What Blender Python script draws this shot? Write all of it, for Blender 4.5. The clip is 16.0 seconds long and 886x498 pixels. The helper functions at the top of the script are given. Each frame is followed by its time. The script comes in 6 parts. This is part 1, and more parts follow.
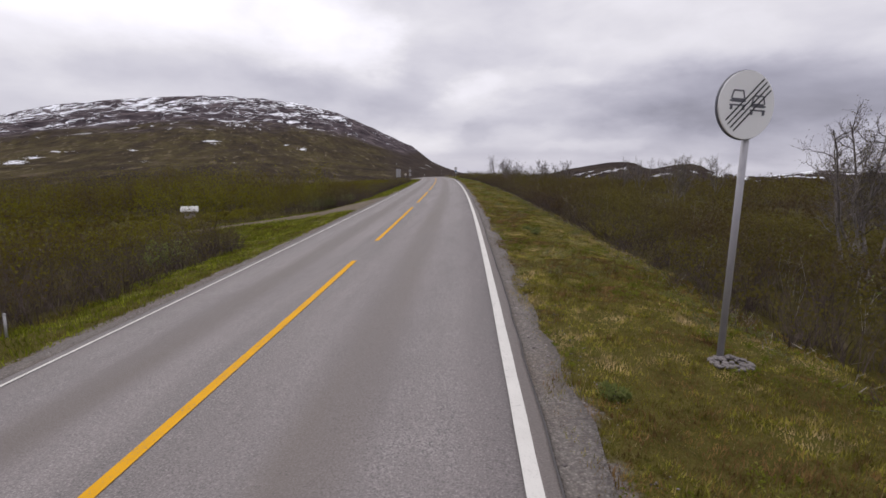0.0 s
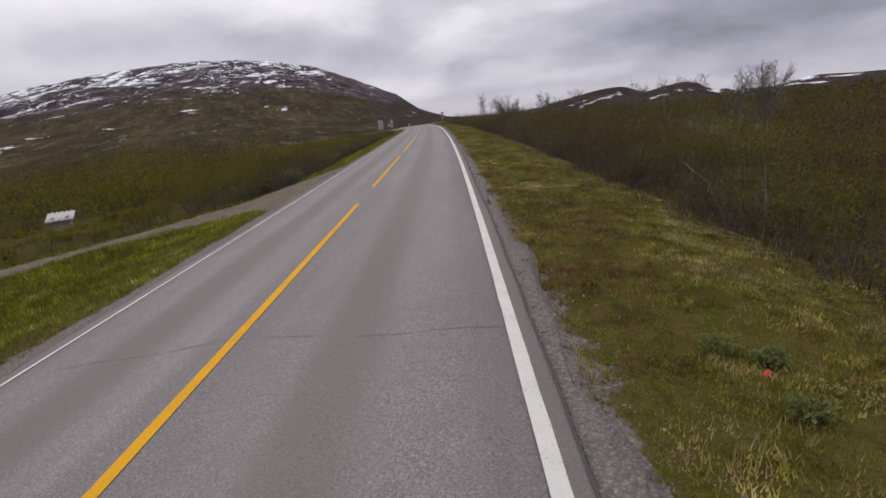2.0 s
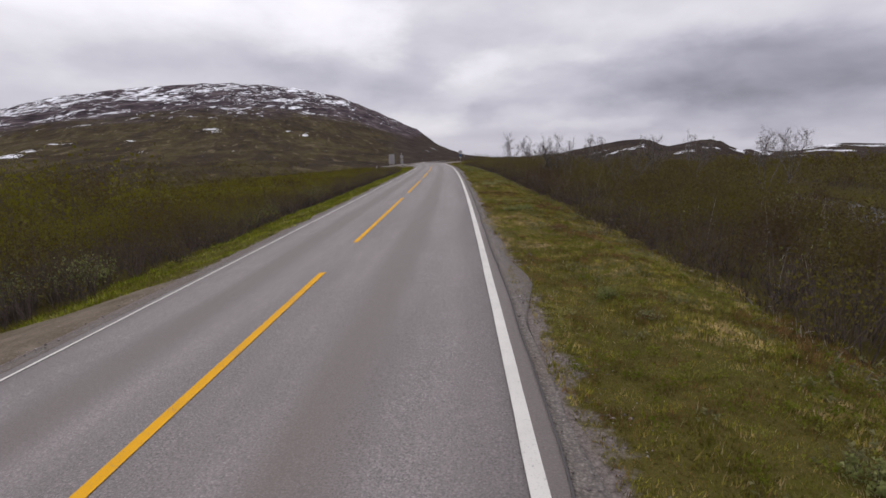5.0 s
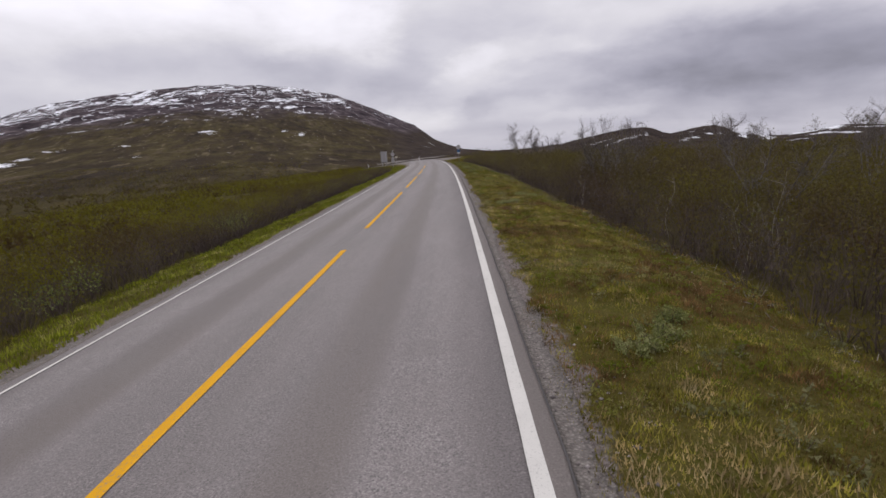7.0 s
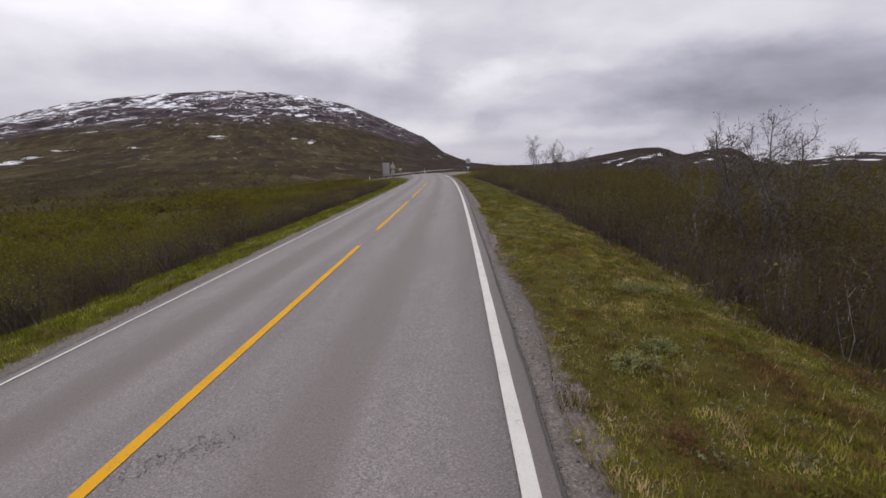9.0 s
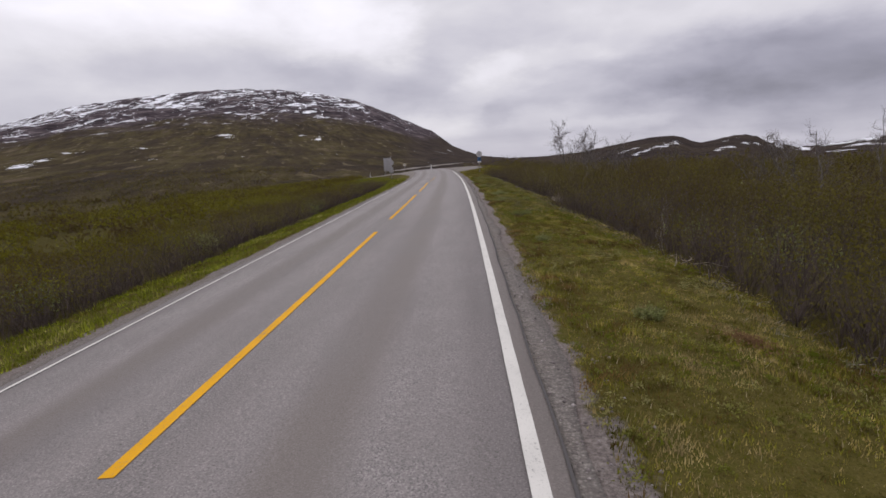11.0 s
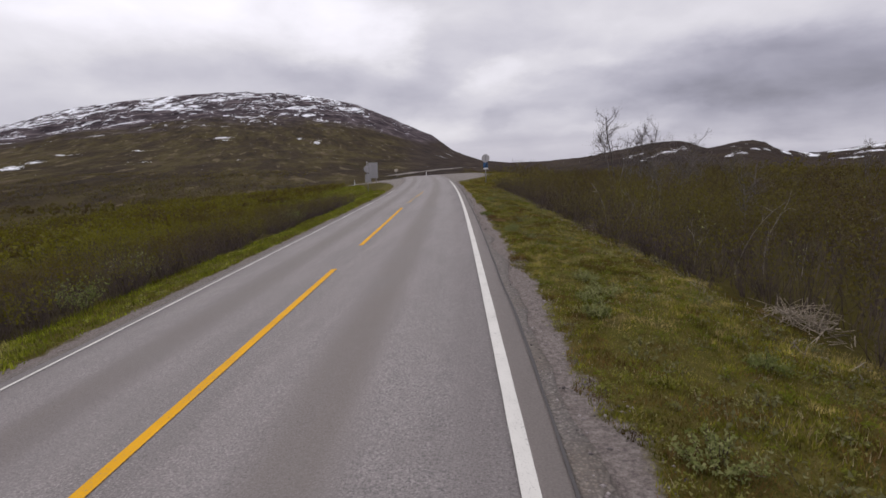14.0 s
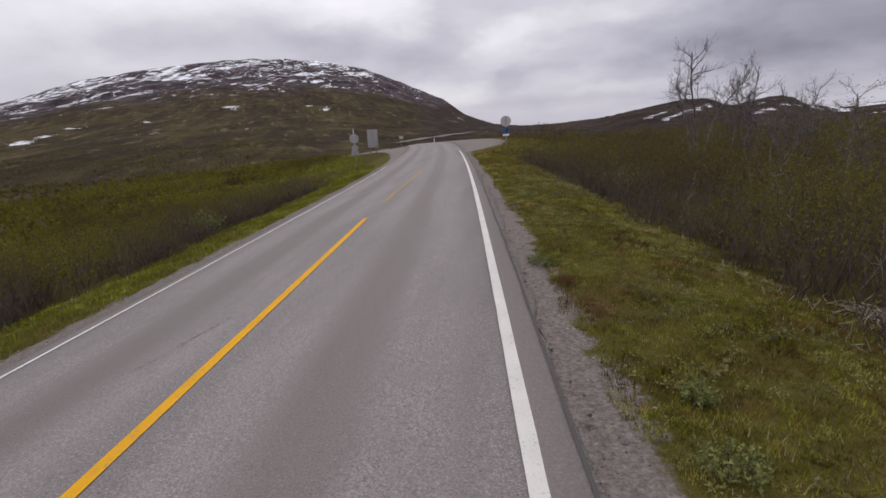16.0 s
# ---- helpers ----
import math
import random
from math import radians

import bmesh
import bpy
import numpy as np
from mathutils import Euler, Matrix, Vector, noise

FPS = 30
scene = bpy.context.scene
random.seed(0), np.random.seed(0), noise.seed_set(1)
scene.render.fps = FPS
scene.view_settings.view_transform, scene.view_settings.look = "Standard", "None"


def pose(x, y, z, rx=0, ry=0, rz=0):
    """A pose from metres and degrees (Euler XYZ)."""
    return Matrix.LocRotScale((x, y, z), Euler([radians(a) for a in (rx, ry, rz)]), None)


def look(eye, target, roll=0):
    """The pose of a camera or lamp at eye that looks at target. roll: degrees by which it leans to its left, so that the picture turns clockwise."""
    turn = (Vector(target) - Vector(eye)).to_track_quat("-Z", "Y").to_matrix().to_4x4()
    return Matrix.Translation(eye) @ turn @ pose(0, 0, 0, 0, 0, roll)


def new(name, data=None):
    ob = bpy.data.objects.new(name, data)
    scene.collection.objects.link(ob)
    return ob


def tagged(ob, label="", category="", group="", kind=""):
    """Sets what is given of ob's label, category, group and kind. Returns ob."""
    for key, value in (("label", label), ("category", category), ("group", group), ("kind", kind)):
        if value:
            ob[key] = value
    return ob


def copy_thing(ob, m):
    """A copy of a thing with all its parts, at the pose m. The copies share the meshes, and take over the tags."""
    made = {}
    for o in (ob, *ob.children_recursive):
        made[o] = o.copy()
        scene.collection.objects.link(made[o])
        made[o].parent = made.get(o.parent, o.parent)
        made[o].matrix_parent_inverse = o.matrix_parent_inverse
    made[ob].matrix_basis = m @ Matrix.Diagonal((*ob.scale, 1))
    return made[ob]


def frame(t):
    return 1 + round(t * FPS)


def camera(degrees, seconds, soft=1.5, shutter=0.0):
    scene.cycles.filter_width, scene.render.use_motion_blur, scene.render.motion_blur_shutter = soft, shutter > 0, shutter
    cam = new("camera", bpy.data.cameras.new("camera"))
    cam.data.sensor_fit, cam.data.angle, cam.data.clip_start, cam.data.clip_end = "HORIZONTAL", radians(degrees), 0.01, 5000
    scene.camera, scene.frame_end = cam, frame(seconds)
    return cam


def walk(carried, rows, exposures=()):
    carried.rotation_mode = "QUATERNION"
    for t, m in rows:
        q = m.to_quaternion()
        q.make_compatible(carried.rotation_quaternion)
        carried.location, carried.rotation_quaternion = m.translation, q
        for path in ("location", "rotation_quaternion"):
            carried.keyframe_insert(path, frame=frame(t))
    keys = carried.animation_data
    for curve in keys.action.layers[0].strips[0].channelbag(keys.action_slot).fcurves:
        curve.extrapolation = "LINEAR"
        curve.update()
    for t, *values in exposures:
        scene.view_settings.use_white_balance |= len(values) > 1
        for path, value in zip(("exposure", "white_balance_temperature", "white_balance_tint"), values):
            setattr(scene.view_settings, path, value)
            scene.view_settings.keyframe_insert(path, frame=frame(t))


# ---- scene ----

# ---------------------------------------------------------------- camera
cam = camera(82.14, 16.0, soft=1.6)
PATH = [
    (0, pose(2.058, -0.850, 1.803, 81.530, -0.528, 2.871)),
    (0.5, pose(2.046, 1.737, 1.856, 80.156, 1.534, 2.193)),
    (1, pose(2.028, 4.339, 1.910, 79.863, 3.401, 2.705)),
    (1.5, pose(2.034, 6.947, 1.959, 77.677, 4.967, 1.797)),
    (2, pose(2.028, 9.585, 2.015, 75.524, 5.386, 1.534)),
    (2.5, pose(1.983, 12.292, 2.074, 79.624, 0.608, 0.586)),
    (3, pose(1.930, 14.981, 2.132, 80.536, -1.837, 2.135)),
    (3.5, pose(1.877, 17.564, 2.168, 79.839, 0.740, 2.531)),
    (4, pose(1.819, 20.081, 2.202, 79.639, 0.623, 3.737)),
    (6.5, pose(1.439, 32.526, 2.380, 79.496, 2.369, 3.272)),
    (7, pose(1.355, 35.199, 2.425, 79.072, 2.799, 3.328)),
    (7.5, pose(1.259, 37.941, 2.457, 79.810, 2.186, 3.497)),
    (8, pose(1.149, 40.632, 2.475, 79.898, 2.508, 3.834)),
    (8.5, pose(1.049, 43.160, 2.503, 79.839, 1.925, 3.846)),
    (9, pose(0.944, 45.682, 2.515, 80.506, 0.770, 4.297)),
    (11.5, pose(0.311, 58.933, 2.604, 79.779, 2.158, 5.424)),
    (12, pose(0.176, 61.573, 2.618, 80.514, 2.173, 5.217)),
    (12.5, pose(0.030, 64.174, 2.607, 80.726, 2.529, 5.273)),
    (13, pose(-0.128, 66.755, 2.605, 80.415, 2.403, 5.236)),
    (13.5, pose(-0.286, 69.322, 2.618, 79.977, 1.299, 5.312)),
    (14, pose(-0.451, 71.880, 2.644, 80.325, 1.676, 5.302)),
    (14.5, pose(-0.603, 74.420, 2.638, 80.599, 1.788, 5.761)),
    (15, pose(-0.757, 76.900, 2.644, 80.207, 1.306, 6.114)),
    (15.5, pose(-0.910, 79.294, 2.664, 79.945, 1.618, 6.049)),
    (16, pose(-1.058, 81.615, 2.698, 76.546, 2.986, 6.578)),
]
walk(cam, PATH, [(0.0, 0.10), (1.0, 0.05), (2.0, -0.03), (3.0, 0.0), (16.0, 0.0)])

# ---------------------------------------------------------------- sky and light
SUN_ELEV, SUN_ROT = radians(48), radians(-35)


# light and dark parts of the cloud deck, in degrees: azimuth to the left, elevation, half-widths; and gain
CLOUDS = [
    (31, 16, 13, 4.4, 0.30), (46, 12, 9, 4, 0.16), (15, 13.6, 6.5, 4.2, 0.26), (30, 9.4, 9, 1.7, -0.05), (18, 9.0, 6, 1.8, -0.11),
    (8, 8.0, 4.4, 2.4, -0.13), (7, 3.4, 4.5, 1.5, 0.12), (-0.6, 8.9, 3.0, 1.6, 0.15), (-7.0, 10, 5, 1.5, 0.12), (-7, 6.2, 4.5, 1.0, -0.10),
    (-1, 5.0, 2.2, 1.1, -0.09), (-27, 7.6, 15, 3.3, -0.29), (-23, 5.8, 10, 1.3, -0.06), (-40, 5, 7, 3, -0.06), (-12, 3.3, 5, 0.7, 0.10), (-27, 3.2, 16, 1.7, -0.13), (-22, 14.5, 14, 3, 0.05),
]


def sky_world():
    w = bpy.data.worlds.new("overcast_sky")
    w.use_nodes = True
    nt = w.node_tree
    nt.nodes.clear()
    N, L = nt.nodes.new, nt.links.new
    out = N("ShaderNodeOutputWorld")
    tex = N("ShaderNodeTexCoord")
    sep = N("ShaderNodeSeparateXYZ")
    L(tex.outputs["Generated"], sep.inputs[0])

    def op(kind, a, b=None, c=None):
        n = N("ShaderNodeMath")
        n.operation = kind
        for k, v in enumerate((a, b, c)):
            if v is None:
                continue
            if isinstance(v, (int, float)):
                n.inputs[k].default_value = v
            else:
                L(v, n.inputs[k])
        return n.outputs[0]

    def noise_of(vec, scale, detail, rough, dist=0.0):
        n = N("ShaderNodeTexNoise")
        n.inputs["Scale"].default_value = scale
        n.inputs["Detail"].default_value = detail
        n.inputs["Roughness"].default_value = rough
        n.inputs["Distortion"].default_value = dist
        L(vec, n.inputs["Vector"])
        return n

    # the underside of a level cloud deck: directions laid out on a plane overhead
    height = op("ADD", op("MAXIMUM", sep.outputs[2], 0.0), 0.11)
    deck = N("ShaderNodeCombineXYZ")
    L(op("DIVIDE", sep.outputs[0], height), deck.inputs[0])
    L(op("DIVIDE", sep.outputs[1], height), deck.inputs[1])
    deck.inputs[2].default_value = 3.7
    billow = noise_of(deck.outputs[0], 0.55, 4.0, 0.5, 0.3)
    mp = N("ShaderNodeMapping")
    mp.inputs["Scale"].default_value = (1.0, 1.0, 2.2)
    mp.inputs["Location"].default_value = (0.35, 0.2, 0.4)
    L(tex.outputs["Generated"], mp.inputs["Vector"])
    wisp = noise_of(mp.outputs[0], 6.5, 5.0, 0.52, 0.25)
    puff = op("ADD", op("MULTIPLY_ADD", billow.outputs[0], 0.26, 0.48), op("MULTIPLY_ADD", wisp.outputs[0], 0.30, -0.15))

    # azimuth and elevation in degrees, frayed so that no cloud has a smooth outline
    fray = noise_of(mp.outputs[0], 5.5, 5.0, 0.6)
    fr = N("ShaderNodeSeparateXYZ")
    L(fray.outputs["Color"], fr.inputs[0])
    az = op("MULTIPLY", op("ARCTAN2", op("MULTIPLY", sep.outputs[0], -1.0), sep.outputs[1]), 57.29578)
    az = op("ADD", az, op("MULTIPLY_ADD", fr.outputs[0], 13.0, -6.5))
    el = op("MULTIPLY", op("ARCSINE", sep.outputs[2]), 57.29578)
    el = op("ADD", el, op("MULTIPLY_ADD", fr.outputs[1], 4.4, -2.2))

    def lobe(a, e, da, de, gain):
        """A broad light or dark part of the cloud deck about one direction."""
        x = op("DIVIDE", op("SUBTRACT", az, a), da)
        y = op("DIVIDE", op("SUBTRACT", el, e), de)
        r2 = op("ADD", op("MULTIPLY", x, x), op("MULTIPLY", y, y))
        return op("MULTIPLY", op("EXPONENT", op("MULTIPLY", op("POWER", r2, 1.8), -1.0)), gain)

    rise = N("ShaderNodeMapRange")
    L(sep.outputs[2], rise.inputs[0])
    rise.inputs[1].default_value, rise.inputs[2].default_value = 0.0, 0.9
    rise.inputs[3].default_value, rise.inputs[4].default_value = 0.94, 1.75
    tot = op("MULTIPLY", rise.outputs[0], puff)
    for row in CLOUDS:
        tot = op("ADD", tot, lobe(*row))
    tot = op("MAXIMUM", tot, 0.2)
    shade = N("ShaderNodeMapRange")
    L(tot, shade.inputs[0])
    shade.inputs[1].default_value, shade.inputs[2].default_value = 0.36, 0.74
    tint = N("ShaderNodeMix")
    tint.data_type = "VECTOR"
    L(shade.outputs[0], tint.inputs[0])
    tint.inputs[4].default_value = (0.985, 0.955, 1.17)
    tint.inputs[5].default_value = (1.005, 0.975, 1.055)
    mul = N("ShaderNodeVectorMath")
    mul.operation = "SCALE"
    L(tint.outputs[1], mul.inputs[0])
    L(tot, mul.inputs["Scale"])
    bg = N("ShaderNodeBackground")
    L(mul.outputs[0], bg.inputs[0])
    bg.inputs[1].default_value = 1.0
    sky = N("ShaderNodeTexSky")
    sky.sky_type = "NISHITA"
    sky.sun_disc = False
    sky.sun_elevation, sky.sun_rotation = SUN_ELEV, SUN_ROT
    bg2 = N("ShaderNodeBackground")
    L(sky.outputs[0], bg2.inputs[0])
    bg2.inputs[1].default_value = 0.06
    mix = N("ShaderNodeMixShader")
    mix.inputs[0].default_value = 0.95
    L(bg2.outputs[0], mix.inputs[1])
    L(bg.outputs[0], mix.inputs[2])
    L(mix.outputs[0], out.inputs[0])
    scene.world = w


sky_world()
sun_data = bpy.data.lights.new("sun", "SUN")
sun_data.energy, sun_data.angle, sun_data.color = 0.7, radians(25), (1.0, 0.97, 0.93)
sun = new("sun", sun_data)
sun.matrix_world = look((0, 0, 60), (60 * math.sin(SUN_ROT) * -1 * math.cos(SUN_ELEV) / math.sin(SUN_ELEV), -60 * math.cos(SUN_ROT) * math.cos(SUN_ELEV) / math.sin(SUN_ELEV), 0))

# ---------------------------------------------------------------- materials


class Mat:
    """A small builder for procedural node materials."""

    def __init__(self, name, rough=0.8, metal=0.0, spec=0.3):
        self.m = bpy.data.materials.new(name)
        self.m.use_nodes = True
        self.nt = self.m.node_tree
        self.b = self.nt.nodes["Principled BSDF"]
        self.b.inputs["Roughness"].default_value = rough
        self.b.inputs["Metallic"].default_value = metal
        self.b.inputs["Specular IOR Level"].default_value = spec
        self._co = None

    def n(self, kind, **kw):
        node = self.nt.nodes.new(kind)
        for k, v in kw.items():
            node.inputs[k].default_value = v
        return node

    def link(self, a, b):
        self.nt.links.new(a, b)

    def pos(self, scale=(1, 1, 1), turn=0.0):
        g = self.n("ShaderNodeNewGeometry")
        m = self.n("ShaderNodeMapping")
        m.vector_type = "TEXTURE"
        m.inputs["Rotation"].default_value = (0, 0, math.radians(turn))
        m.inputs["Scale"].default_value = tuple(1.0 / v for v in scale)
        self.link(g.outputs["Position"], m.inputs["Vector"])
        return m.outputs[0]

    def obj(self, scale=(1, 1, 1)):
        g = self.n("ShaderNodeTexCoord")
        m = self.n("ShaderNodeMapping")
        m.inputs["Scale"].default_value = scale
        self.link(g.outputs["Object"], m.inputs["Vector"])
        return m.outputs[0]

    def noise(self, co, scale, detail=4.0, rough=0.55, dist=0.0):
        t = self.n("ShaderNodeTexNoise", Scale=scale, Detail=detail, Roughness=rough, Distortion=dist)
        self.link(co, t.inputs["Vector"])
        return t.outputs[0]

    def along(self):
        """Distance along the road."""
        g = self.n("ShaderNodeNewGeometry")
        x = self.n("ShaderNodeSeparateXYZ")
        self.link(g.outputs["Position"], x.inputs[0])
        return x.outputs[1]

    def attr(self, name):
        a = self.n("ShaderNodeAttribute")
        a.attribute_name = name
        return a.outputs["Fac"]

    def island(self):
        return self.n("ShaderNodeNewGeometry").outputs["Random Per Island"]

    def ramp(self, fac, stops):
        r = self.n("ShaderNodeValToRGB")
        els = r.color_ramp.elements
        while len(els) < len(stops):
            els.new(0.5)
        for e, (p, c) in zip(els, stops):
            e.position, e.color = p, (*c, 1)
        self.link(fac, r.inputs[0])
        return r.outputs[0]

    def map(self, v, a, b, c=0.0, d=1.0, smooth=True):
        r = self.n("ShaderNodeMapRange")
        if smooth:
            r.interpolation_type = "SMOOTHSTEP"
        self.link(v, r.inputs[0])
        for k, q in enumerate((a, b, c, d)):
            r.inputs[k + 1].default_value = q
        return r.outputs[0]

    def math(self, op, a, b=0.0):
        m = self.n("ShaderNodeMath")
        m.operation = op
        for k, v in enumerate((a, b)):
            if isinstance(v, (int, float)):
                m.inputs[k].default_value = v
            else:
                self.link(v, m.inputs[k])
        return m.outputs[0]

    def mix(self, fac, a, b, mode="MIX"):
        m = self.n("ShaderNodeMix")
        m.data_type, m.blend_type = "RGBA", mode
        for sock, v in ((m.inputs[0], fac), (m.inputs[6], a), (m.inputs[7], b)):
            if isinstance(v, (int, float)):
                sock.default_value = v
            elif isinstance(v, tuple):
                sock.default_value = (*v, 1)
            else:
                self.link(v, sock)
        return m.outputs[2]

    def color(self, c):
        if isinstance(c, tuple):
            self.b.inputs["Base Color"].default_value = (*c, 1)
        else:
            self.link(c, self.b.inputs["Base Color"])
        return self

    def soften(self, *sockets, up=1.5):
        """Fine leaves and blades: their normals lean towards the sky, as those of a dense canopy do on average."""
        g = self.n("ShaderNodeNewGeometry")
        a = self.n("ShaderNodeVectorMath")
        a.operation = "ADD"
        self.link(g.outputs["Normal"], a.inputs[0])
        a.inputs[1].default_value = (0, 0, up)
        b = self.n("ShaderNodeVectorMath")
        b.operation = "NORMALIZE"
        self.link(a.outputs[0], b.inputs[0])
        for k in sockets:
            self.link(b.outputs[0], k)

    def bump(self, h, strength=0.5, dist=0.01):
        b = self.n("ShaderNodeBump", Strength=strength, Distance=dist)
        self.link(h, b.inputs["Height"])
        self.link(b.outputs[0], self.b.inputs["Normal"])
        return self


def mat_asphalt():
    m = Mat("asphalt", 0.70, 0, 0.42)
    p = m.pos()
    grit = m.noise(p, 70, 3, 0.7)
    vor = m.n("ShaderNodeTexVoronoi", Scale=85.0)
    m.link(p, vor.inputs["Vector"])
    long = m.noise(m.pos((1.0, 0.12, 1.0)), 1.6, 5, 0.6)
    blot = m.noise(p, 0.7, 4, 0.6)
    u = m.attr("u")
    # polished wheel paths and the oil-dark strip between them
    sway = m.math("ADD", m.math("ABSOLUTE", u), m.math("MULTIPLY", m.math("SUBTRACT", long, 0.5), 0.30))
    w1 = m.map(m.math("ABSOLUTE", m.math("SUBTRACT", sway, 1.12)), 0.08, 0.42, 1, 0)
    w2 = m.map(m.math("ABSOLUTE", m.math("SUBTRACT", sway, 0.16)), 0.03, 0.24, 1, 0)
    w3 = m.map(m.math("ABSOLUTE", m.math("SUBTRACT", sway, 1.76)), 0.18, 0.42, 1, 0)
    w4 = m.map(m.math("ABSOLUTE", m.math("SUBTRACT", sway, 0.58)), 0.08, 0.30, 1, 0)
    base = m.ramp(m.math("ADD", m.math("MULTIPLY", grit, 0.75), m.math("MULTIPLY", long, 0.25)), [(0.34, (0.086, 0.078, 0.080)), (0.48, (0.170, 0.155, 0.159)), (0.54, (0.188, 0.172, 0.176)), (0.68, (0.34, 0.312, 0.32))])
    base = m.mix(m.math("MULTIPLY", w1, m.map(long, 0.3, 0.7, 0.35, 0.8)), base, (0.126, 0.109, 0.101))
    base = m.mix(m.math("MULTIPLY", w2, m.map(grit, 0.35, 0.6, 0.55, 0.0)), base, (0.10, 0.095, 0.098))
    base = m.mix(m.map(u, -0.3, -1.2, 0, 1), base, m.mix(1.0, base, (0.91, 0.90, 0.90), "MULTIPLY"))
    base = m.mix(m.map(blot, 0.45, 0.75, 0, 0.3), base, (0.15, 0.142, 0.14))
    stone = m.map(vor.outputs["Distance"], 0.05, 0.35, 0.35, 0)
    base = m.mix(stone, base, (0.34, 0.325, 0.335))
    # torn-out grains, in thin and thick patches
    pit = m.n("ShaderNodeTexVoronoi", Scale=34.0)
    m.link(p, pit.inputs["Vector"])
    gone = m.math("MULTIPLY", m.map(pit.outputs["Distance"], 0.30, 0.12, 0, 1), m.map(m.noise(p, 9.0, 3, 0.6), 0.52, 0.66, 0, 0.7))
    base = m.mix(gone, base, (0.062, 0.056, 0.055))
    # bare light and dark aggregate where the tyres have worn the binder away
    chip = m.n("ShaderNodeTexVoronoi", Scale=95.0)
    m.link(p, chip.inputs["Vector"])
    tint = m.n("ShaderNodeSeparateColor")
    m.link(chip.outputs["Color"], tint.inputs[0])
    worn = m.math("MAXIMUM", w3, m.math("MULTIPLY", w4, 0.6))
    worn = m.math("MULTIPLY", worn, m.map(m.noise(p, 2.6, 4, 0.65), 0.36, 0.62, 0.35, 1.0))
    base = m.mix(m.math("MULTIPLY", worn, m.map(tint.outputs[0], 0.70, 0.84, 0, 0.55)), base, (0.33, 0.31, 0.315))
    base = m.mix(m.math("MULTIPLY", worn, m.map(tint.outputs[1], 0.72, 0.84, 0, 0.75)), base, (0.060, 0.054, 0.060))
    base = m.mix(m.math("MULTIPLY", worn, 0.16), base, (0.30, 0.285, 0.295))
    base = m.mix(m.map(u, 2.40, 2.46, 0, 0.5), base, (0.21, 0.185, 0.17))
    base = m.mix(1.0, base, (1.01, 0.975, 0.93), "MULTIPLY")
    m.color(base)
    m.bump(m.math("ADD", grit, vor.outputs["Distance"]), 0.5, 0.006)
    return m.m


def mat_shoulder(name, tone):
    m = Mat(name, 0.95)
    p = m.pos()
    v = m.n("ShaderNodeTexVoronoi", Scale=48.0)
    m.link(p, v.inputs["Vector"])
    g = m.noise(p, 24, 4, 0.7)
    c = m.mix(m.map(g, 0.35, 0.7, 0.0, 1.0), tuple(tone * v for v in (0.125, 0.106, 0.098)), tuple(tone * v for v in (0.250, 0.226, 0.204)))
    c = m.mix(m.map(m.noise(p, 1.3, 3), 0.45, 0.7, 0, 0.5), c, (0.19, 0.15, 0.115))
    c = m.mix(m.map(v.outputs["Distance"], 0.1, 0.6, 0, 0.55), c, (0.07, 0.062, 0.058))
    m.color(c)
    m.bump(v.outputs["Distance"], 0.7, 0.012)
    return m.m


def mat_dirt():
    """Trodden brown gravel and sand."""
    m = Mat("brown_gravel", 0.95, 0, 0.1)
    p = m.pos()
    fine = m.noise(p, 26, 5, 0.75)
    mid = m.noise(p, 2.1, 5, 0.65)
    c = m.ramp(m.math("ADD", m.math("MULTIPLY", fine, 0.5), m.math("MULTIPLY", mid, 0.5)), [(0.32, (0.070, 0.054, 0.034)), (0.46, (0.118, 0.094, 0.066)), (0.56, (0.165, 0.134, 0.104)), (0.68, (0.225, 0.188, 0.152))])
    m.color(c)
    m.bump(fine, 0.6, 0.012)
    return m.m


def mat_paint(name, col, wear, onset=0.78):
    m = Mat(name, 0.75, 0, 0.1)
    p = m.pos()
    n = m.noise(p, 45, 4, 0.7)
    n2 = m.noise(p, 3, 4, 0.6)
    c = m.mix(m.map(n2, 0.3, 0.75, 0.0, 0.35), col, tuple(v * 0.72 for v in col))
    c = m.mix(m.map(m.noise(p, 110, 3, 0.7), 0.60, 0.68, 0, 0.55), c, (0.16, 0.15, 0.145))
    c = m.mix(m.map(m.math("ADD", n, m.math("MULTIPLY", n2, 0.3)), onset, onset + 0.12, 0, wear), c, (0.19, 0.18, 0.18))
    m.color(c)
    m.bump(n, 0.3, 0.004)
    return m.m


